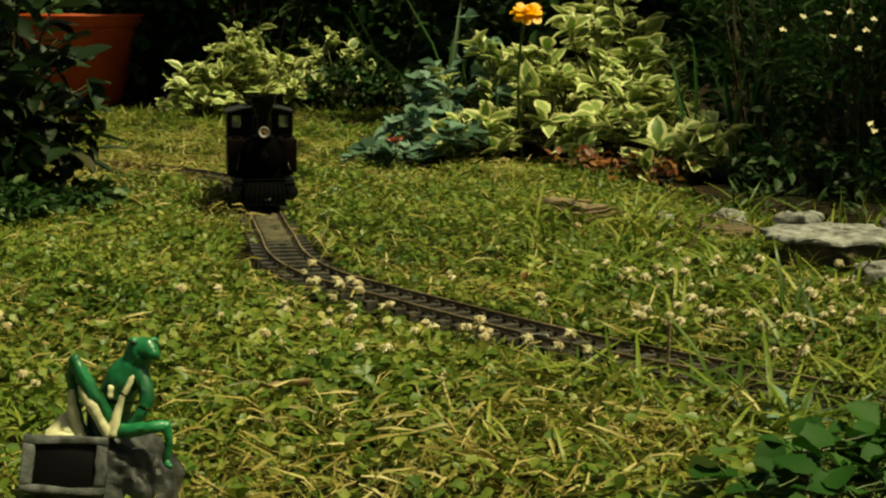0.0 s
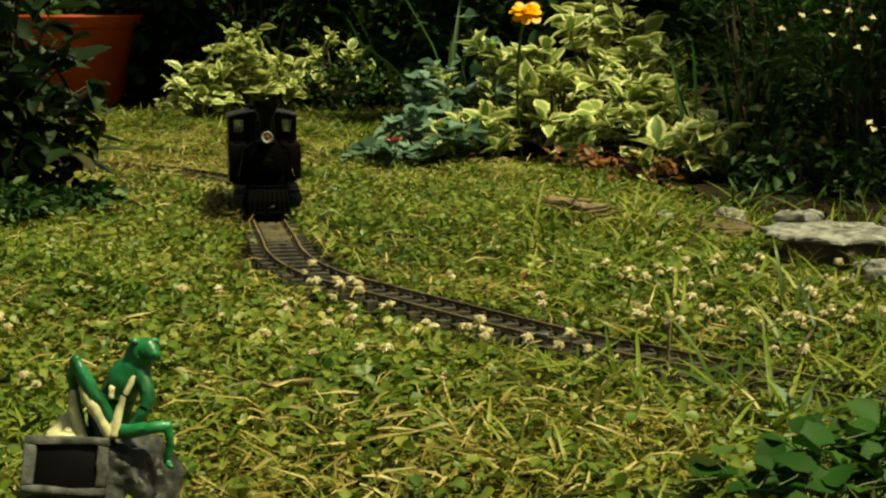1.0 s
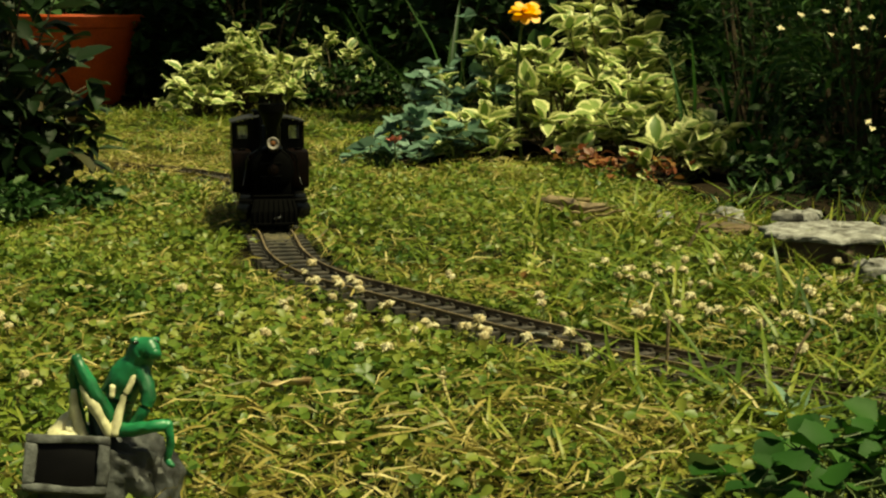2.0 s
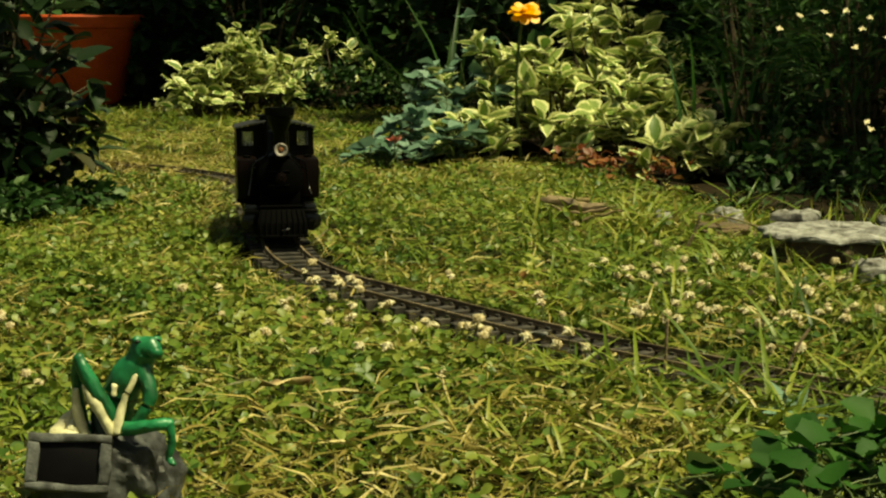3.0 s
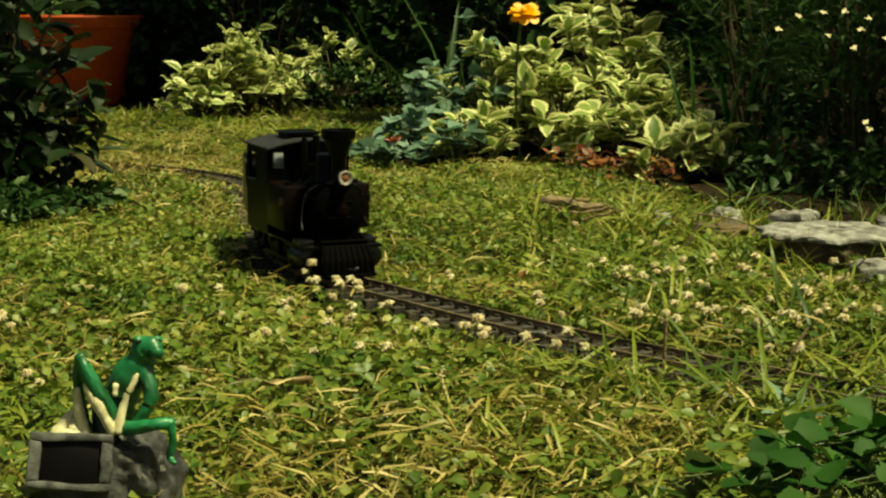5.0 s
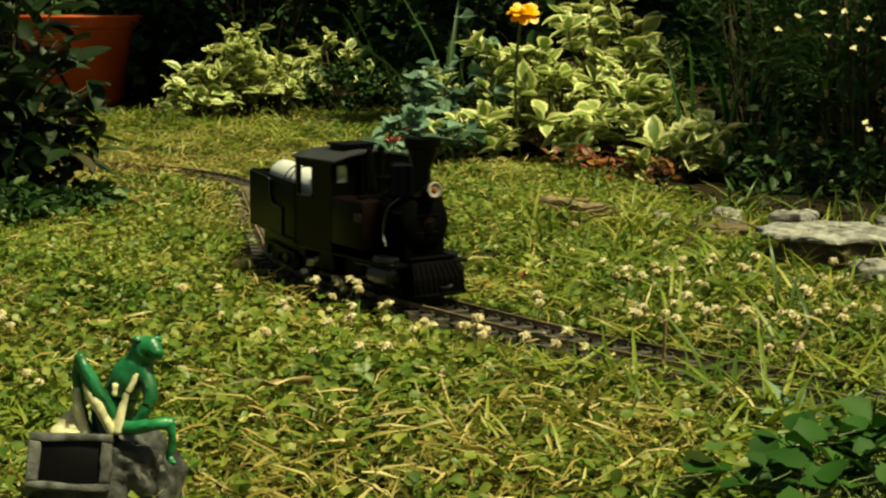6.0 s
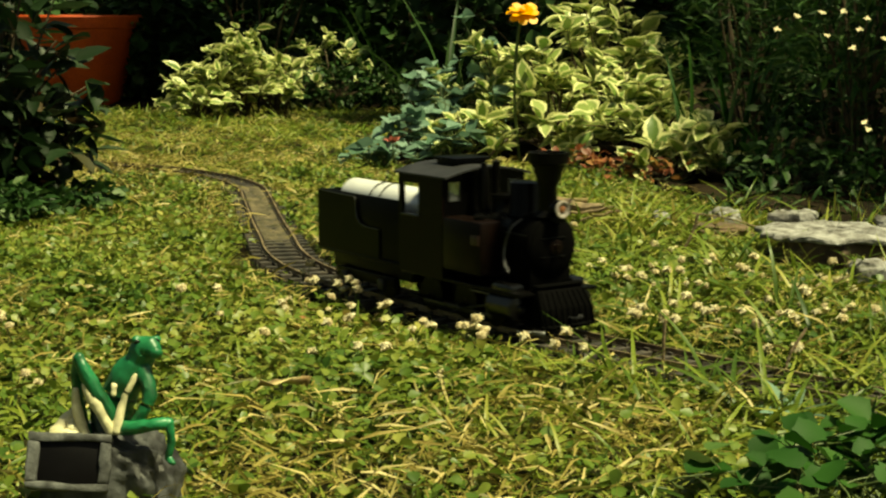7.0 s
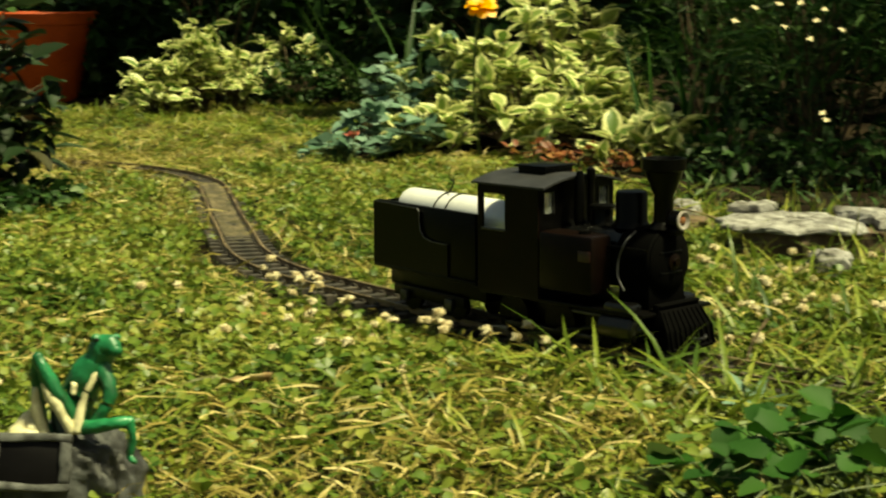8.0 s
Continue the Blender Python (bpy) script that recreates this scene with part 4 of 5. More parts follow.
# ---- pot ----
def build_pot():
    ob = tagged(empty("plant_pot", pose(-1.25, 5.75, 0.0)), "large orange terracotta plant pot standing on the ground", "plant pot")
    part("pot_body", lathe([(0.130, 0.0), (0.136, 0.006), (0.206, 0.262), (0.212, 0.266), (0.221, 0.302), (0.218, 0.308), (0.206, 0.308), (0.203, 0.300), (0.190, 0.262)], None, 56), TERRACOTTA, ob)
    part("potting_soil", lathe([(0.0, 0.272), (0.19, 0.268), (0.194, 0.275)], None, 40), SHADE_SOIL, ob)


build_pot()


# ---- plants ----
def stems(name, base, tips, radius, mat, parent, sag=0.05):
    """Bent stems from about one foot to many tips."""
    for tip in tips:
        bm = bmesh.new()
        b = Vector(base) + Vector((rng.normal(0, 0.02), rng.normal(0, 0.02), 0))
        mid = b.lerp(Vector(tip), 0.55) + Vector((rng.normal(0, 0.02), rng.normal(0, 0.02), sag))
        pts = curved([b, mid, Vector(tip)], 4)
        add_tube(bm, pts, [radius * (1 - 0.7 * i / len(pts)) for i in range(len(pts))], 5)
        part(name, bm, mat, parent)


def frame_of(heading, pitch, roll):
    return Matrix.Rotation(heading, 4, "Z") @ Matrix.Rotation(-pitch, 4, "Y") @ Matrix.Rotation(roll, 4, "X")


def leaf_meshes(name, shape, mat, kinds=5):
    """A few leaves of one plant, each folded and bent a little differently."""
    out = []
    for _ in range(kinds):
        p, tri, uv = leaf_arrays([(t, w * rng.uniform(0.85, 1.15)) for t, w in shape], rng.uniform(0.15, 0.55), rng.uniform(-0.05, 0.3))
        out.append(array_mesh(name, p, tri, mat, uv))
    return out


def leafy_sprays(parent, meshes, tips, size, per_tip, lift=0.45, spread=0.9):
    """Leaves as parts, in whorls at the tips of the stems and down along them."""
    for tip, foot in tips:
        tip, foot = Vector(tip), Vector(foot)
        for k in range(per_tip):
            t = 1.0 if k < 3 else rng.uniform(0.55, 0.98)
            at = foot.lerp(tip, t) + Vector(rng.normal(0, 0.006, 3))
            m = Matrix.Translation(at) @ frame_of(rng.uniform(0, math.tau), rng.normal(lift, 0.45) * spread, rng.normal(0, 0.5))
            ob = new("leaf", meshes[int(rng.integers(len(meshes)))])
            ob.parent = parent
            ob.matrix_basis = m @ Matrix.Scale(size * rng.uniform(0.65, 1.2), 4)


def mound(n, cx, cy, rx, ry, height, low=0.03):
    """Tips on the outside of a loose mound."""
    out = []
    while len(out) < n:
        u, v = rng.uniform(-1, 1, 2)
        r = u * u + v * v
        if r < 1:
            z = low + (height - low) * math.sqrt(1 - r) * rng.uniform(0.22, 1.08)
            out.append((cx + rx * u, cy + ry * v, z))
    return out


def build_variegated(label, places, meshes, size, per_tip):
    for (cx, cy, rx, ry, height, n) in places:
        ob = tagged(empty("variegated_shrub", pose(cx, cy, 0)), label, "shrub", "variegated shrubs in the bed")
        tips = mound(n, 0, 0, rx, ry, height)
        stems("stem", (0, 0.02, 0), tips, 0.0030, WOODY, ob, 0.03)
        leafy_sprays(ob, meshes, [(t, (t[0] * 0.5, t[1] * 0.5, t[2] * 0.55)) for t in tips], size, per_tip)


VAR_LEAVES = leaf_meshes("leaf", OVAL, VARIEGATED, 7)
build_variegated("cream-edged variegated shrub at the border of the lawn", (
    (0.02, 3.84, 0.12, 0.09, 0.19, 8),
    (0.12, 3.78, 0.16, 0.13, 0.25, 26),
    (0.26, 3.70, 0.17, 0.14, 0.27, 28),
    (0.42, 3.48, 0.16, 0.12, 0.18, 26),
    (0.36, 3.85, 0.20, 0.15, 0.36, 34),
    (0.46, 3.14, 0.10, 0.07, 0.145, 18),
    (0.07, 3.58, 0.11, 0.07, 0.13, 14),
    (0.42, 3.98, 0.17, 0.13, 0.47, 30),
), VAR_LEAVES, 0.055, 10)
build_variegated("cream-edged variegated shrub growing over the edge of the grass", (
    (-0.73, 5.00, 0.11, 0.09, 0.16, 24),
    (-0.63, 5.12, 0.13, 0.11, 0.29, 34),
    (-0.53, 5.22, 0.11, 0.09, 0.19, 18),
    (-0.34, 5.45, 0.18, 0.13, 0.29, 12),
), VAR_LEAVES, 0.054, 8)


def build_blue_plant(cx, cy, rx, ry, height, n):
    ob = tagged(empty("columbine", pose(cx, cy, 0)), "low blue-green plant with rounded lobed leaves", "plant", "blue-green plants in the bed")
    tips = mound(n, 0, 0, rx, ry, height, 0.02)
    stems("stem", (0, 0, 0), tips, 0.0018, STEM, ob, 0.02)
    for t in tips:
        h = rng.uniform(0, math.tau)
        for k in (-0.9, 0, 0.9):
            leaf = new("leaf", BLUE_LEAVES[int(rng.integers(len(BLUE_LEAVES)))])
            leaf.parent = ob
            leaf.matrix_basis = Matrix.Translation(t) @ frame_of(h + k, rng.normal(0.1, 0.3), rng.normal(0, 0.3)) @ Matrix.Scale(rng.uniform(0.028, 0.045), 4)


BLUE_LEAVES = leaf_meshes("leaf", BROAD, BLUE_LEAF, 5)
for row in ((-0.06, 3.62, 0.10, 0.09, 0.13, 22), (0.03, 3.75, 0.11, 0.10, 0.24, 28), (-0.12, 3.45, 0.07, 0.06, 0.06, 16), (0.01, 3.52, 0.10, 0.06, 0.10, 16), (0.05, 3.85, 0.12, 0.08, 0.31, 24), (-0.02, 3.70, 0.08, 0.07, 0.22, 16)):
    build_blue_plant(*row)


def crown_mesh(name, shape, mat, n, cx, cy, rx, ry, height, size, lift, shell=0.45, low=0.0):
    u = rng.normal(0, 1, (n, 3))
    u /= np.linalg.norm(u, axis=1)[:, None]
    r = rng.uniform(shell, 1.0, n) ** 0.6
    clump = 1 + 0.22 * np.sin(u[:, 0] * 9 + cx * 7) * np.sin(u[:, 1] * 8) + 0.18 * np.sin(u[:, 2] * 13 + u[:, 0] * 5)
    at = np.stack([cx + rx * u[:, 0] * r * clump, cy + ry * u[:, 1] * r * clump, low + (height - low) * (0.5 + 0.5 * u[:, 2] * r * clump)], 1)
    at[:, 2] = np.clip(at[:, 2], 0.01, None)
    return scatter(name, shape, mat, at, np.arctan2(u[:, 1], u[:, 0]) + rng.normal(0, 0.7, n), rng.normal(lift, 0.45, n), rng.normal(0, 0.6, n), rng.uniform(*size, n))


def build_dark_bush(name, label, category, cx, cy, rx, ry, height, n, shape, mat, size, lift=0.2, group="", low=0.0, limbs=16):
    ob = tagged(empty(name, pose(cx, cy, 0)), label, category, group)
    tips = mound(limbs, 0, 0, rx * 0.8, ry * 0.8, height * 0.95, height * 0.3)
    stems("stem", (0, 0, 0), tips, min(0.0045, 0.010 * height), WOODY, ob, min(0.05, 0.15 * height))
    crown = new("crown", crown_mesh("crown", shape, mat, n, 0, 0, rx, ry, height, size, lift, 0.45, low))
    crown.parent = ob
    return ob


# feathery dark border plants beside the stones, bare at the foot
for cx, cy, rx, ry, height, n, low in ((0.80, 3.12, 0.20, 0.20, 0.66, 1900, 0.15), (1.02, 2.95, 0.24, 0.24, 0.70, 2200, 0.16), (0.86, 3.50, 0.22, 0.25, 0.74, 2200, 0.10), (0.74, 3.92, 0.22, 0.22, 0.80, 2200, 0.06), (1.15, 3.4, 0.35, 0.35, 0.9, 2200, 0.1)):
    build_dark_bush("border_plant", "tall dark green border plant with narrow leaves", "plant", cx, cy, rx, ry, height, n, NARROW, FINE_LEAF, (0.025, 0.06), 0.3, "dark border plants", low)
for cx, cy, rx, ry, height, n in ((0.52, 2.70, 0.09, 0.08, 0.045, 90), (0.70, 2.52, 0.12, 0.08, 0.05, 90)):
    build_dark_bush("border_weed", "low dark weeds with narrow leaves behind the stones", "plant", cx, cy, rx, ry, height, n, NARROW, SHADE_DARK_LEAF, (0.015, 0.035), 0.5, "weeds behind the stones")
# tall shrub added outside the view as a shade caster for the border
for cx, cy, rx, ry, height, n in ((1.62, 3.05, 0.4, 0.4, 1.4, 1500),):
    build_dark_bush("border_shrub", "tall dense shrub added outside the view to shade the border", "shrub", cx, cy, rx, ry, height, n, OVAL, SHADE_DARK_LEAF, (0.04, 0.08), 0.1, "dark shrubs of the border")
# low plants filling shaded spots; the dark leaf colour replaces the shade
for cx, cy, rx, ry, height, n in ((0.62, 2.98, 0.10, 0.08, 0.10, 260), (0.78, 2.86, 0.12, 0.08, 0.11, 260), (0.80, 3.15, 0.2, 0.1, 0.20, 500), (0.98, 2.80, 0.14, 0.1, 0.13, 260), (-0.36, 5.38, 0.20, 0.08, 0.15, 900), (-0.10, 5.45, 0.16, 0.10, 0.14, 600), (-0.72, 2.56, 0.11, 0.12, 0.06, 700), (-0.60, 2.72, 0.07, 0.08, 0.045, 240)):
    build_dark_bush("dark_undergrowth", "low undergrowth whose dark leaf colour stands in for shade", "plant", cx, cy, rx, ry, height, n, OVAL, SHADE_DARK_LEAF, (0.014, 0.032), 0.2, "dark undergrowth")
# shrub added with its crown above the view, to shade the pot corner
for cx, cy, rx, ry, height, n, low in ((-0.60, 5.62, 0.34, 0.34, 1.25, 1700, 0.46),):
    build_dark_bush("overhanging_shrub", "tall shrub added above the view to shade the corner by the pot", "shrub", cx, cy, rx, ry, height, n, OVAL, SHADE_DARK_LEAF, (0.05, 0.09), 0.0, "dark shrubs behind the bed", low, 4)
# shrubs behind the bed, their dark leaf colour standing in for deep shade
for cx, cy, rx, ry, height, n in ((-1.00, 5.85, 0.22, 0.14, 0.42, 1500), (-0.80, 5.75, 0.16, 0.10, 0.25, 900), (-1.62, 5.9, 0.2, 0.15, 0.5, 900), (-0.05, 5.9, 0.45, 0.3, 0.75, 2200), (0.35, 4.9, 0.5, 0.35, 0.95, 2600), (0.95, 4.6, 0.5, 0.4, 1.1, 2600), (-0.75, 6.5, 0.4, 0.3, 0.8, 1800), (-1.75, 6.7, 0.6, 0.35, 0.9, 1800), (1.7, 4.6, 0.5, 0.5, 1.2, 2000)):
    build_dark_bush("dark_shrub", "dense shrub behind the flower bed, leaves darkened in colour for shade", "shrub", cx, cy, rx, ry, height, n, OVAL, SHADE_DARK_LEAF, (0.04, 0.08), 0.1, "dark shrubs behind the bed")


def build_hedge():
    # leaves reach 2 m, above the view, to block the sky behind
    n = 16000
    x = rng.uniform(-5.5, 5.5, n)
    z = rng.uniform(0.0, 2.0, n)
    y = 7.6 + 0.10 * np.sin(x * 3.1) + 0.12 * np.sin(z * 7 + x) + rng.uniform(-0.12, 0.5, n)
    ob = tagged(empty("hedge", pose(0, 0, 0)), "tall hedge closing the garden, leaves darkened in colour for shade", "hedge", kind="structure")
    crown = new("crown", scatter("crown", OVAL, SHADE_DARK_LEAF, np.stack([x, y, z], 1), rng.uniform(-2.6, -0.5, n), rng.normal(-0.1, 0.5, n), rng.normal(0, 0.6, n), rng.uniform(0.06, 0.11, n)))
    crown.parent = ob
    # one dark box stands in for the hedge's black, shaded depth
    part("backing_box", box(-5.5, 5.5, 7.9, 8.2, 0.0, 1.9, 0.05), SHADE_SOIL, ob)


build_hedge()


def build_left_shrub():
    ob = tagged(empty("broad_leaved_shrub", pose(-0.735, 2.76, 0)), "dark shrub with broad drooping leaves at the lawn's edge", "shrub")
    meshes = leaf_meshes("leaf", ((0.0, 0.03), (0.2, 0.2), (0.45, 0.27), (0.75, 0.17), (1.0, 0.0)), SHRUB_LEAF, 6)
    tips = [t for t in mound(48, -0.07, 0, 0.22, 0.16, 0.48, 0.06)]
    tips += [(0.12, 0.0, 0.28), (0.15, 0.02, 0.21), (0.10, 0.0, 0.36), (0.05, 0.0, 0.40), (0.16, 0.0, 0.14), (0.13, -0.02, 0.17)]
    stems("stem", (-0.04, 0, 0), tips, 0.004, WOODY, ob, 0.03)
    leafy_sprays(ob, meshes, [(t, (t[0] * 0.6 - 0.02, t[1] * 0.6, t[2] * 0.6)) for t in tips], 0.062, 7, -0.15)
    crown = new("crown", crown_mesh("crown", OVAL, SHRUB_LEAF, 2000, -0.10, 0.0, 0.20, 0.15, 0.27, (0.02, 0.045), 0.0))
    crown.parent = ob


build_left_shrub()


def build_marigold():
    ob = tagged(empty("yellow_flower", pose(0.172, 3.62, 0)), "single yellow-orange flower on a tall green stem", "flower")
    part("stem", tube(curved([(0.0, 0.02, 0.0), (-0.012, 0.01, 0.15), (-0.006, 0, 0.27), (0.004, -0.004, 0.318)]), 0.0035), STEM, ob)
    p, tri, uv = leaf_arrays(((0.0, 0.05), (0.3, 0.2), (0.7, 0.32), (0.92, 0.26), (1.0, 0.08)), 0.1, 0.3)
    petal = array_mesh("petal", p, tri, PETAL_YELLOW)
    for ring, (count, lift, size) in enumerate(((8, 0.25, 0.036), (7, 0.6, 0.029), (5, 1.0, 0.02))):
        for k in range(count):
            o = new("petal", petal)
            o.parent = ob
            o.matrix_basis = Matrix.Translation((0.004, -0.006, 0.322)) @ Matrix.Rotation(radians(35), 4, "X") @ frame_of(math.tau * k / count + ring * 0.4 + rng.normal(0, 0.1), lift + rng.normal(0, 0.12), rng.normal(0, 0.2)) @ Matrix.Scale(size * rng.uniform(0.85, 1.1), 4)
    part("flower_centre", add_ball(bmesh.new(), (0.004, -0.012, 0.328), (0.008, 0.006, 0.008)), PETAL_YELLOW, ob)
    bud = tagged(empty("flower_bud", pose(0.103, 3.62, 0)), "closed greenish flower bud on a thin stem", "flower")
    part("stem", tube(curved([(0.02, 0, 0), (0.01, 0, 0.15), (0, 0, 0.245)]), 0.0015), STEM, bud)
    part("bud", lathe([(0.003, 0), (0.010, 0.006), (0.011, 0.014), (0.006, 0.022), (0, 0.024)], Matrix.Translation((0, 0, 0.243)), 14), VARIEGATED, bud)


build_marigold()


def build_blades(cx, cy, n, length, label, lean=0.35, mat=None):
    ob = tagged(empty("strap_leaved_plant", pose(cx, cy, 0)), label, "plant", "strap-leaved plants")
    p, tri, uv = leaf_arrays(((0.0, 0.012), (0.3, 0.018), (0.6, 0.016), (0.85, 0.009), (1.0, 0.0)), 0.4, 0.35)
    me = array_mesh("leaf", p, tri, mat or SHADE_DARK_LEAF, uv)
    for _ in range(n):
        o = new("leaf", me)
        o.parent = ob
        o.matrix_basis = Matrix.Translation((rng.normal(0, 0.02), rng.normal(0, 0.02), 0.0)) @ frame_of(rng.uniform(0, math.tau), rng.normal(1.25, lean * 0.6), rng.normal(0, 0.4)) @ Matrix.Scale(length * rng.uniform(0.6, 1.1), 4)


for row in ((-0.42, 5.75, 16, 0.42), (-0.20, 5.6, 14, 0.40), (-0.88, 6.0, 10, 0.35), (0.02, 4.1, 8, 0.40)):
    build_blades(*row, "clump of long dark strap-shaped leaves")
for row in ((0.50, 3.36, 9, 0.26), (0.59, 3.30, 11, 0.27), (0.56, 3.10, 9, 0.15), (0.64, 3.42, 10, 0.30), (0.60, 3.08, 8, 0.20)):
    build_blades(*row, "clump of fresh green strap-shaped leaves", 0.5, WEED_LEAF)

for row in ((0.430, 2.045, 8, 0.055), (0.470, 2.055, 7, 0.055), (0.515, 2.03, 8, 0.06), (0.560, 2.045, 9, 0.075), (0.60, 2.03, 9, 0.07), (0.640, 2.06, 9, 0.09), (0.50, 2.32, 9, 0.08), (0.57, 2.31, 9, 0.10), (0.63, 2.33, 9, 0.10), (0.68, 2.05, 8, 0.07), (0.400, 2.20, 8, 0.06), (0.43, 2.33, 8, 0.07), (0.53, 2.36, 9, 0.07), (0.60, 2.35, 8, 0.08), (0.345, 2.50, 7, 0.06)):
    build_blades(*row, "tuft of long fresh grass beside the stones", 0.9, GRASS)

# ---- weeds in the near corner ----
PALE_LEAVES = leaf_meshes("leaf", ((0.0, 0.03), (0.3, 0.11), (0.65, 0.09), (1.0, 0.0)), BLUE_LEAF, 3)
WEED_LEAVES = leaf_meshes("leaf", ((0.0, 0.05), (0.06, 0.22), (0.14, 0.34), (0.25, 0.38), (0.36, 0.46), (0.48, 0.43), (0.6, 0.46), (0.72, 0.35), (0.83, 0.31), (0.92, 0.15), (1.0, 0.0)), WEED_LEAF, 7)
for cx, cy, n in ((0.195, 1.085, 5), (0.245, 1.10, 8), (0.285, 1.13, 8), (0.290, 1.08, 8), (0.235, 1.05, 6), (0.32, 1.15, 7), (0.275, 1.165, 5), (0.30, 1.05, 6), (0.34, 1.10, 6), (0.305, 1.20, 4)):
    weed = tagged(empty("broad_leaved_weed", pose(cx, cy, 0)), "low weed with broad fresh green leaves", "weed", "weeds in the lawn")
    tips = mound(n + 2, 0, 0, 0.032, 0.028, 0.046, 0.018)
    stems("stem", (0, 0, 0), tips, 0.0012, STEM, weed, 0.005)
    for t in tips:
        leaf = new("leaf", WEED_LEAVES[int(rng.integers(len(WEED_LEAVES)))])
        leaf.parent = weed
        leaf.matrix_basis = Matrix.Translation(t) @ frame_of(rng.uniform(0, math.tau), rng.normal(0.25, 0.35), rng.normal(0, 0.4)) @ Matrix.Scale(rng.uniform(0.016, 0.029), 4)
thistle = tagged(empty("pale_weed", pose(0.285, 1.300, 0)), "pale grey-green weed with long narrow leaves", "weed")
for head, lift, size in ((2.9, 0.20, 0.045), (3.6, 0.35, 0.035), (0.2, 0.45, 0.040), (1.2, 0.5, 0.045), (-0.6, 0.15, 0.040), (-1.7, 0.15, 0.036), (2.2, 0.6, 0.045)):
    leaf = new("leaf", PALE_LEAVES[int(rng.integers(len(PALE_LEAVES)))])
    leaf.parent = thistle
    leaf.matrix_basis = Matrix.Translation((0, 0, 0.012)) @ frame_of(head, lift, rng.normal(0, 0.3)) @ Matrix.Scale(size, 4)


# ---- stones ----
def build_stone(name, label, x, y, size, mat, flat=0.0, turn=0.0, seed=0, sink=0.3):
    bm = bmesh.new()
    bmesh.ops.create_icosphere(bm, subdivisions=4, radius=1.0)
    for v in bm.verts:
        p = v.co.copy()
        q = Vector([math.copysign(abs(c) ** (1 - flat), c) for c in p])
        q += p * 0.22 * noise.fractal(p * 2.1 + Vector((seed * 3.1, 0, 0)), 1.0, 2.0, 4)
        v.co = Vector((q.x * size[0], q.y * size[1], q.z * size[2]))
    tagged(part(name, bm, mat, m=pose(x, y, size[2] * (1 - sink), 0, 0, turn)), label, "stone", "stones at the border")


def build_slab(name, label, outline, z0, z1, mat, seed, rough=0.95):
    """A broken flat stone: an irregular outline with a rough top and chipped edges."""
    bm = bmesh.new()
    rings = []
    for z, grow in ((z0, 0.98), (z0 + 0.3 * (z1 - z0), 1.0), (z0 + 0.75 * (z1 - z0), 0.99), (z1, 0.95)):
        ring = []
        cx, cy = sum(x for x, _ in outline) / len(outline), sum(y for _, y in outline) / len(outline)
        for k in range(len(outline)):
            for t in (0.0, 0.17, 0.34, 0.5, 0.67, 0.84):
                a, c = outline[k], outline[(k + 1) % len(outline)]
                x, y = a[0] + (c[0] - a[0]) * t, a[1] + (c[1] - a[1]) * t
                w = noise.noise_vector(Vector((x * 28, y * 28, z * 40 + seed))) * 0.013 * rough + noise.noise_vector(Vector((x * 110, y * 110, z * 120 + seed))) * 0.005 * rough
                ring.append(bm.verts.new((cx + (x - cx) * grow + w.x, cy + (y - cy) * grow + w.y, z + w.z * 0.30)))
        rings.append(ring)
    n = len(rings[0])
    for p, q in zip(rings, rings[1:]):
        for k in range(n):
            bm.faces.new((p[k], p[(k + 1) % n], q[(k + 1) % n], q[k]))
    for shrink, lift in ((0.7, 0.002), (0.35, -0.001)):
        inner = [bm.verts.new((cx + (v.co.x - cx) * shrink, cy + (v.co.y - cy) * shrink, z1 + lift + 0.006 * noise.noise(Vector((v.co.x * 70, v.co.y * 70, seed))))) for v in rings[-1]]
        last = rings[-1] if shrink == 0.7 else middle
        for k in range(n):
            bm.faces.new((last[k], last[(k + 1) % n], inner[(k + 1) % n], inner[k]))
        middle = inner
    bm.faces.new(middle)
    bm.faces.new(rings[0][::-1])
    tagged(part(name, bm, mat, smooth=False), label, "stone", "stones at the border")


build_slab("stone", "brown broken stone carrying the pale slab", [(0.445, 2.115), (0.52, 2.095), (0.62, 2.10), (0.70, 2.115), (0.70, 2.25), (0.56, 2.27), (0.46, 2.24)], -0.01, 0.0365, BROWN_STONE, 3)
build_slab("stone_slab", "flat pale limestone slab with broken edges", [(0.408, 2.150), (0.450, 2.100), (0.535, 2.082), (0.600, 2.094), (0.612, 2.16), (0.590, 2.25), (0.52, 2.285), (0.44, 2.235)], 0.0375, 0.0455, LIMESTONE, 1)
build_slab("stone_slab", "thicker pale slab beside the flat one", [(0.618, 2.105), (0.72, 2.095), (0.725, 2.24), (0.605, 2.27), (0.624, 2.17)], 0.0375, 0.0510, LIMESTONE, 5)
build_slab("stone_chip", "pale angular piece of limestone on the slab", [(0.445, 2.245), (0.490, 2.235), (0.520, 2.262), (0.47, 2.28)], 0.0475, 0.058, LIMESTONE, 8, 0.35)
build_stone("stone", "small grey rounded stone at the border", 0.345, 2.58, (0.016, 0.014, 0.012), LIMESTONE, 0.1, 0, 3)
build_stone("stone", "grey rounded stone at the border", 0.435, 2.52, (0.026, 0.022, 0.019), LIMESTONE, 0.2, 30, 4)
build_stone("stone", "flat pinkish brown stone in the grass", 0.415, 2.42, (0.045, 0.03, 0.012), BROWN_STONE, 0.4, -15, 5)
build_stone("stone", "small white stone lying in the grass", 0.507, 1.93, (0.026, 0.018, 0.020), LIMESTONE, 0.3, 10, 6, -0.2)
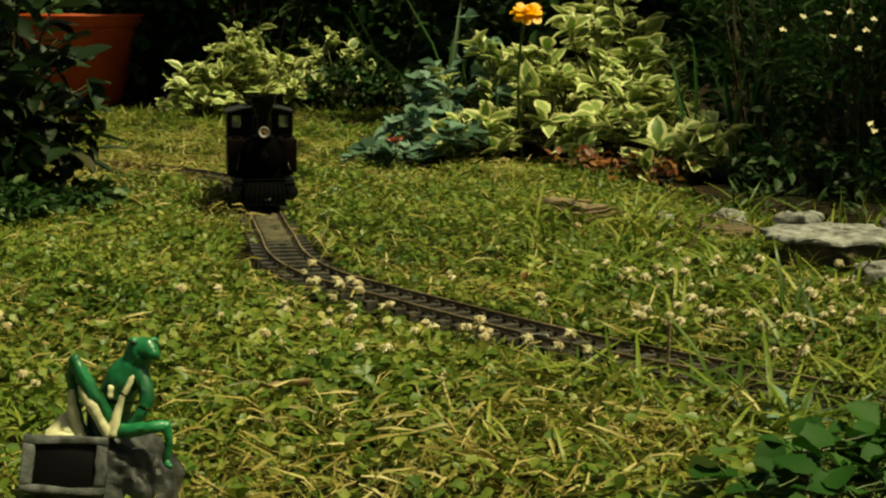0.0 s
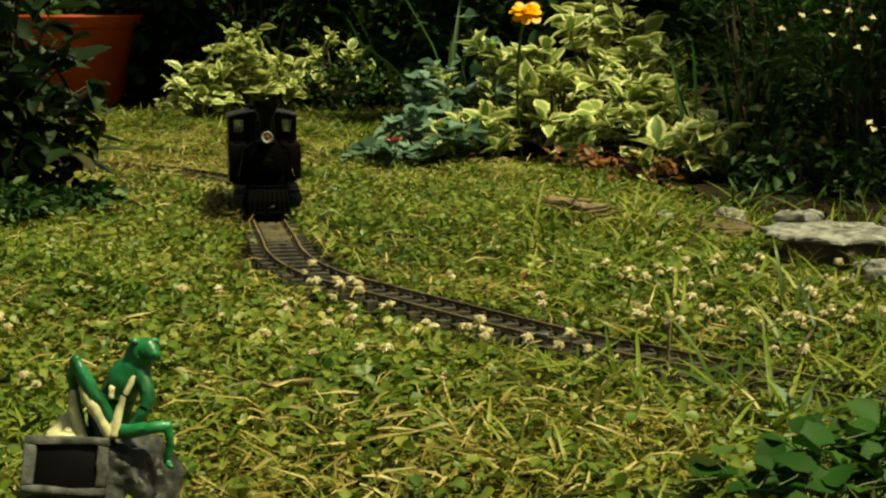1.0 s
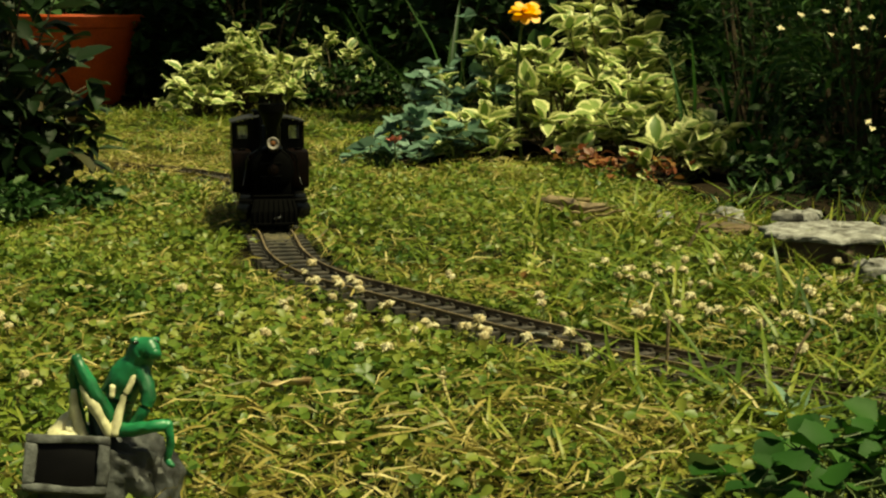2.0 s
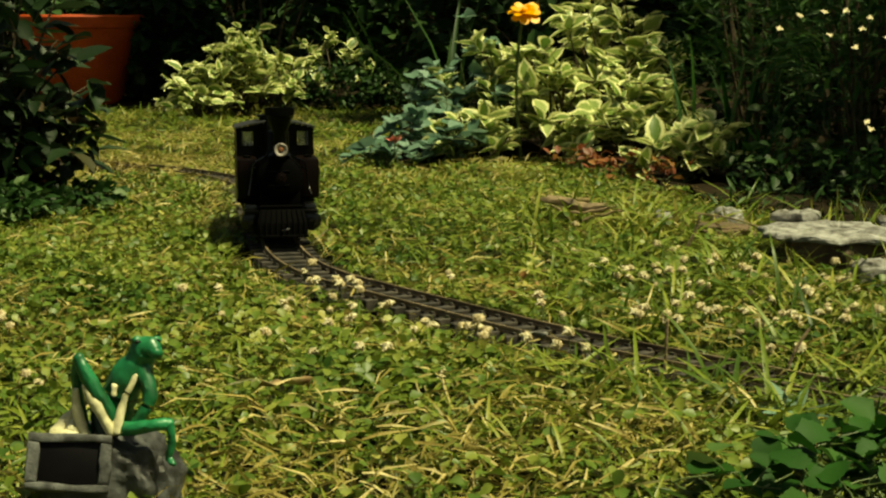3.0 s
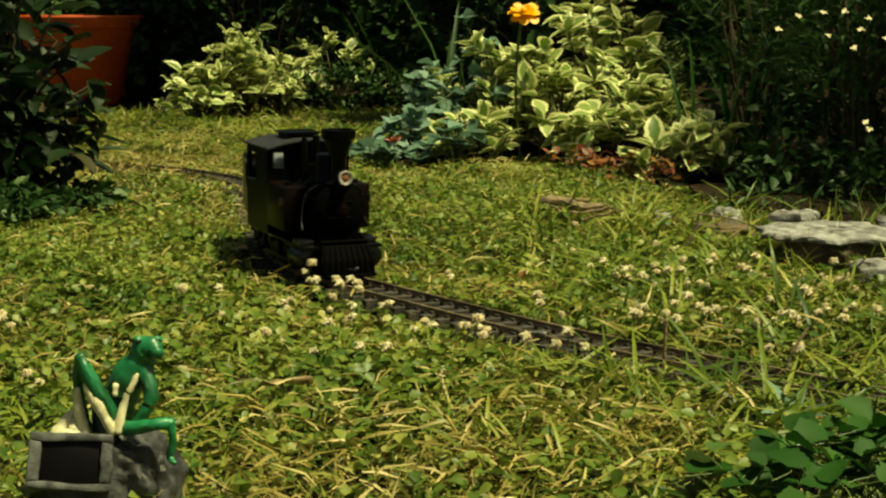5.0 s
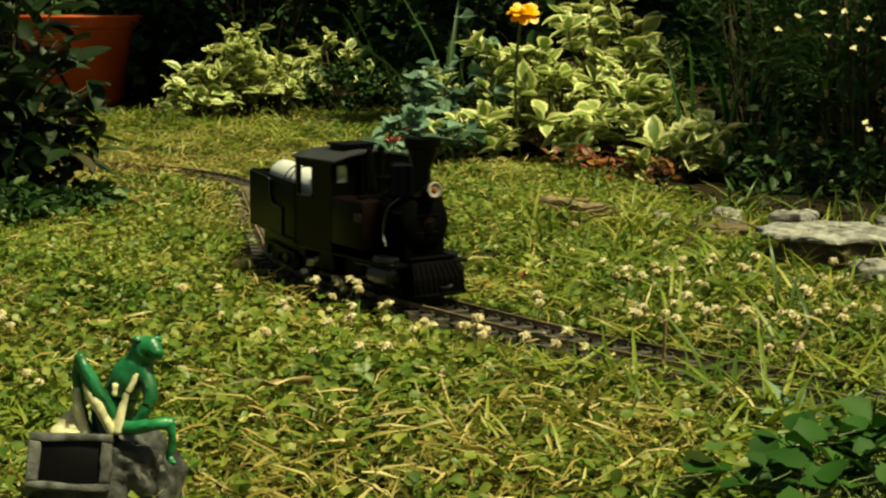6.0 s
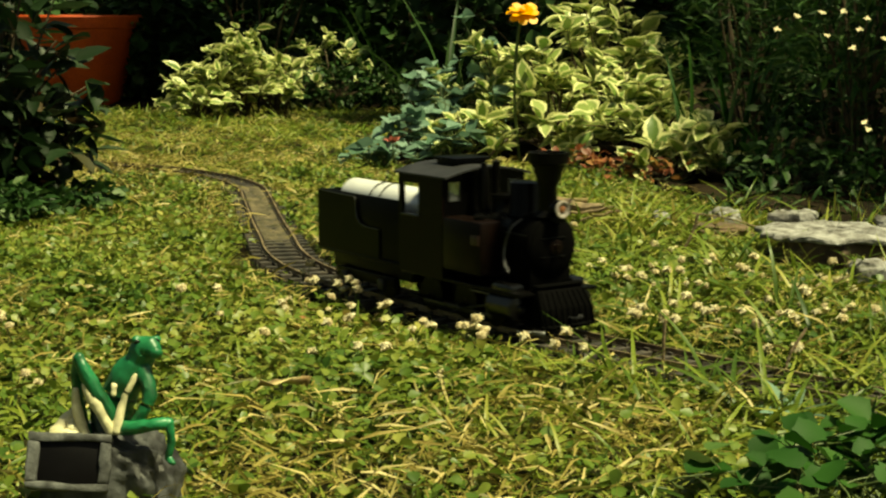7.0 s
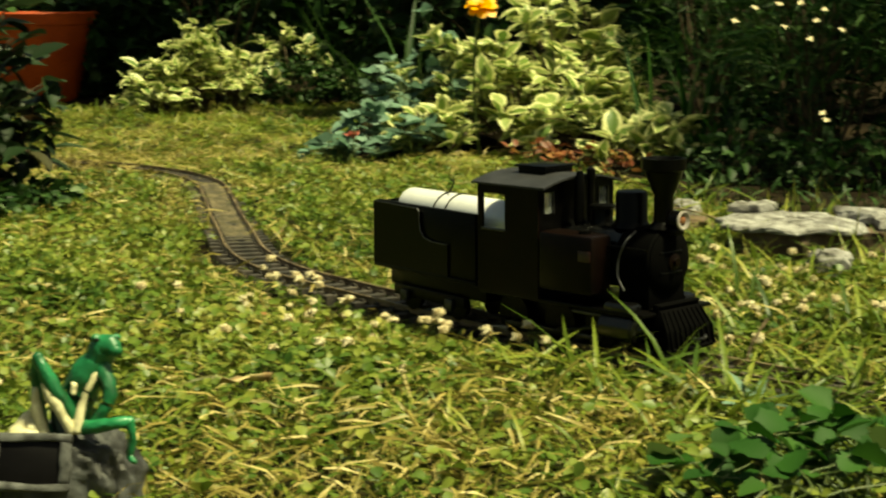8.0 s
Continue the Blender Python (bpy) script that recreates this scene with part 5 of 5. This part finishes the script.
build_stone("stone", "white flat stone lying in the grass", 0.455, 1.99, (0.030, 0.016, 0.008), LIMESTONE, 0.3, 10, 7)


# ---- litter on the lawn ----
def build_dry_leaf(x, y, z, size, turn, label, mat=None):
    p, tri, uv = leaf_arrays(((0.0, 0.02), (0.15, 0.16), (0.4, 0.24), (0.7, 0.17), (0.9, 0.08), (1.0, 0.0)), 0.3, 0.1)
    p = p + 0.10 * np.sin(p[:, [1, 0, 0]] * 23 + p[:, [0, 1, 1]] * 11)
    me = array_mesh("dry_leaf", p * size, tri, mat or DRY_LEAF, uv)
    ob = new("dry_leaf", me)
    solid = ob.modifiers.new("thickness", "SOLIDIFY")
    solid.thickness = 0.0006
    ob.matrix_basis = pose(x, y, z, 16, -6, turn)
    tagged(ob, label, "leaf")


build_dry_leaf(-0.150, 1.322, 0.031, 0.044, 12, "curled yellowish dry leaf lying on the lawn")
build_dry_leaf(0.075, 1.605, 0.018, 0.032, -30, "pale withered leaf beside the sleepers", LIMESTONE)
build_dry_leaf(0.16, 2.60, 0.03, 0.075, -18, "brown dry leaf lying in the grass")


def build_bark(x, y, turn):
    bm = bmesh.new()
    pts = curved([(-0.05, 0, 0.028), (-0.015, 0.004, 0.024), (0.02, -0.004, 0.016), (0.055, 0.004, 0.020)], 5)
    add_tube(bm, pts, [0.0025 + 0.0045 * math.sin(math.pi * i / (len(pts) - 1)) + rng.uniform(0, 0.0022) for i in range(len(pts))], 8)
    add_tube(bm, curved([(-0.02, 0, 0.02), (0.0, -0.012, 0.010), (0.035, -0.02, 0.012), (0.07, -0.02, 0.022)], 4), 0.0022, 6)
    add_tube(bm, curved([(-0.03, -0.01, 0.02), (0.01, -0.03, -0.004), (0.03, -0.035, 0.004), (0.085, -0.03, 0.016)], 4), 0.0016, 6)
    for v in bm.verts:
        v.co += 0.0035 * noise.noise_vector(v.co * 110)
    tagged(part("dead_branch", bm, DRY_WOOD, m=pose(x, y, 0.012, 0, 0, turn)), "weathered piece of dead branch in the grass", "branch")


build_bark(0.20, 2.56, -12)


def build_twig(points, radius, label):
    bm = tube(curved(points, 5), radius, 6)
    tagged(part("twig", bm, DRY_WOOD), label, "twig", "twigs and dry stalks")


build_twig([(0.318, 1.50, 0.0), (0.325, 1.505, 0.02), (0.340, 1.51, 0.042)], 0.0016, "short dark stalk standing in the grass")
build_twig([(0.205, 1.50, 0.0), (0.206, 1.50, 0.04), (0.207, 1.50, 0.052)], 0.0016, "thin brown stalk standing in the grass")
build_twig([(0.36, 2.35, 0.045), (0.41, 2.32, 0.040), (0.46, 2.28, 0.025), (0.475, 2.27, 0.004)], 0.0014, "pale dry stalk leaning over the stones")
build_twig([(0.33, 2.25, 0.0), (0.345, 2.25, 0.03), (0.352, 2.25, 0.055)], 0.0022, "pale dry stalk with a seed head")
build_twig([(-0.20, 5.1, 0.20), (-0.13, 5.1, 0.225), (-0.10, 5.1, 0.222)], 0.0016, "thin yellow stem hanging from the shrub")


# ---- clover flowers ----
def build_clover_flower():
    ob = tagged(empty("clover_flower"), "white clover blossom on a thin stalk in the lawn", "flower", "clover flowers in the lawn")
    part("stem", tube(curved([(0, 0, 0), (0.003, 0, 0.020), (0, 0, 0.038)]), 0.0006, 5), STEM, ob)
    bm = add_ball(bmesh.new(), (0, 0, 0.0402), (0.0042, 0.0042, 0.0036), None, 0, 1)
    for k in range(30):
        z = 1 - 1.7 * (k + 0.5) / 30
        a = k * 2.39996
        s = math.sqrt(max(0, 1 - z * z))
        d = Vector((s * math.cos(a), s * math.sin(a), z * 0.85))
        foot = Vector((0, 0, 0.0400))
        add_tube(bm, [foot + d * 0.0015, foot + d * 0.0046 + Vector((0, 0, 0.0006)), foot + d * (0.0058 + 0.0014 * math.sin(k * 5.1))], [0.0010, 0.0017, 0.0006], 4)
    part("blossom", bm, PETAL_WHITE, ob, "cream white blossom head")
    return ob


def place_clover_flowers():
    first = build_clover_flower()
    # the thickest tufts stand along the track's near side and before the stones
    spots = [(0.033, 1.575, 6, 0.008), (-0.022, 1.637, 2, 0.006), (-0.038, 1.595, 4, 0.010), (-0.054, 1.69, 3, 0.010), (-0.088, 1.66, 3, 0.015), (-0.115, 1.735, 3, 0.012), (-0.16, 1.75, 3, 0.02), (0.100, 1.735, 4, 0.010), (0.205, 1.938, 4, 0.012), (0.245, 1.93, 4, 0.014), (0.29, 1.92, 3, 0.02), (0.17, 1.99, 2, 0.02), (0.010, 1.95, 2, 0.01), (0.32, 1.63, 3, 0.012), (0.31, 1.53, 3, 0.015), (0.36, 1.75, 5, 0.03), (0.40, 1.66, 5, 0.03), (0.43, 1.84, 6, 0.03), (0.46, 1.95, 4, 0.02), (0.37, 1.95, 4, 0.03), (-0.42, 1.60, 3, 0.012), (-0.36, 1.42, 2, 0.010), (-0.09, 1.50, 4, 0.03), (0.02, 1.43, 2, 0.03), (-0.3, 1.85, 4, 0.06), (0.12, 2.2, 4, 0.08), (0.22, 1.40, 2, 0.03), (-0.2, 1.55, 3, 0.05), (0.3, 2.15, 5, 0.04)]
    for _ in range(34):
        spots.append((rng.uniform(0.20, 0.60), rng.uniform(1.62, 2.06), 2, 0.012))
    for s in rng.uniform(0.12, 0.78, 8):
        p, a = track(float(s))
        q = p - side_of(a) * float(rng.uniform(0.056, 0.085))
        spots.append((q.x, q.y, 2, 0.008))
    placed = False
    for x, y, n, spread in spots:
        for _ in range(n):
            px, py = x + rng.normal(0, spread), y + rng.normal(0, spread)
            if off_track(np.array([[px, py]]))[0] < 0.045:
                continue
            m = pose(px, py, -0.002 - 0.014 * rng.random(), rng.normal(0, 12), rng.normal(0, 12), rng.uniform(0, 360)) @ Matrix.Scale(rng.uniform(0.6, 1.05), 4)
            if not placed:
                first.matrix_basis, placed = m, True
            else:
                copy = copy_thing(first, m)
                copy.matrix_basis = m


place_clover_flowers()

# ---- small white blossoms among the dark border plants ----
def build_white_blossoms():
    p, tri, uv = leaf_arrays(OVAL, 0.2, 0.2)
    petal_mesh = array_mesh("petal", p, tri, PETAL_WHITE)
    for x, y, z in ((0.655, 2.72, 0.330), (0.700, 2.74, 0.318), (0.690, 2.75, 0.300), (0.625, 2.74, 0.328), (0.580, 2.72, 0.322), (0.640, 2.76, 0.290), (0.730, 2.74, 0.285), (0.675, 2.73, 0.270), (0.690, 2.70, 0.150), (0.700, 2.71, 0.138), (0.560, 2.78, 0.300)):
        ob = tagged(empty("white_blossom", pose(x, y, 0)), "tiny white blossom on a thin stalk among dark leaves", "flower", "white blossoms in the border")
        part("stem", tube(curved([(0.01, 0.02, 0.0), (0.006, 0.012, z * 0.6), (0, 0, z)]), 0.0005, 5), SHADE_DARK_LEAF, ob)
        for k in range(5):
            o = new("petal", petal_mesh)
            o.parent = ob
            o.matrix_basis = Matrix.Translation((0, 0, z)) @ Matrix.Rotation(radians(40), 4, "X") @ frame_of(math.tau * k / 5 + rng.uniform(0, 1), 0.35, 0) @ Matrix.Scale(rng.uniform(0.005, 0.009), 4)


build_white_blossoms()

# ---- low reddish plants and a pink bloom ----
RED_LEAVES = leaf_meshes("leaf", OVAL, RED_LEAF, 4)
for cx, cy in ((0.36, 3.13), (0.31, 3.22), (0.27, 3.35), (0.42, 3.08)):
    ob = tagged(empty("reddish_groundcover", pose(cx, cy, 0)), "low plant with reddish leaves at the bed's edge", "plant", "reddish plants at the bed")
    tips = mound(8, 0, 0, 0.05, 0.04, 0.05, 0.015)
    stems("stem", (0, 0, 0), tips, 0.0012, STEM, ob, 0.005)
    leafy_sprays(ob, RED_LEAVES, [(t, (t[0] * 0.5, t[1] * 0.5, t[2] * 0.5)) for t in tips], 0.022, 4)
bloom = tagged(empty("pink_flower", pose(-0.100, 3.42, 0)), "small faded pink bloom close to the grass", "flower")
part("stem", tube(curved([(0, 0.01, 0), (0, 0.004, 0.03), (0, 0, 0.055)]), 0.0014), STEM, bloom)
for k in range(7):
    p, tri, uv = leaf_arrays(OVAL, 0.3, 0.2)
    petal = new("petal", array_mesh("petal", p, tri, PETAL_PINK))
    petal.parent = bloom
    petal.matrix_basis = Matrix.Translation((0, 0, 0.055)) @ frame_of(math.tau * k / 7, 0.9 + rng.normal(0, 0.2), 0) @ Matrix.Scale(0.026, 4)


# ---- movement ----
def motions():
    line = ((0.0, -0.551), (0.5, -0.511), (1.0, -0.453), (1.5, -0.376), (3.0, -0.112), (3.5, -0.052), (4.0, 0.014), (4.5, 0.086), (5.8, 0.302), (6.0, 0.339), (6.5, 0.451), (7.0, 0.562), (7.5, 0.662), (8.0, 0.760))
    times, places = [t for t, _ in line], [s for _, s in line]

    def place(t):
        i = max(0, min(len(times) - 2, int(np.searchsorted(times, t, side="right")) - 1))
        slope = [(places[min(k + 1, len(places) - 1)] - places[max(k - 1, 0)]) / (times[min(k + 1, len(times) - 1)] - times[max(k - 1, 0)]) for k in (i, i + 1)]
        h = times[i + 1] - times[i]
        u = (t - times[i]) / h
        return (2 * u ** 3 - 3 * u ** 2 + 1) * places[i] + (u ** 3 - 2 * u ** 2 + u) * h * slope[0] + (3 * u ** 2 - 2 * u ** 3) * places[i + 1] + (u ** 3 - u ** 2) * h * slope[1]

    steps = [0.25 * k for k in range(33)]
    walk(engine, [(t, ride(place(t), 0.114)) for t in steps])
    walk(tender, [(t, ride(place(t) - 0.176, 0.078)) for t in steps])
    for vehicle, radius in ((engine, 0.0175), (tender, 0.0145)):
        for ob in vehicle.children:
            if ob.name.split(".")[0] == "wheel":
                rest = ob.matrix_basis.copy()
                fine = [k / 30 for k in range(0, 241, 2)]
                walk(ob, [(t, rest @ Matrix.Rotation((place(t) - places[0]) / radius, 4, "Y")) for t in fine])


motions()
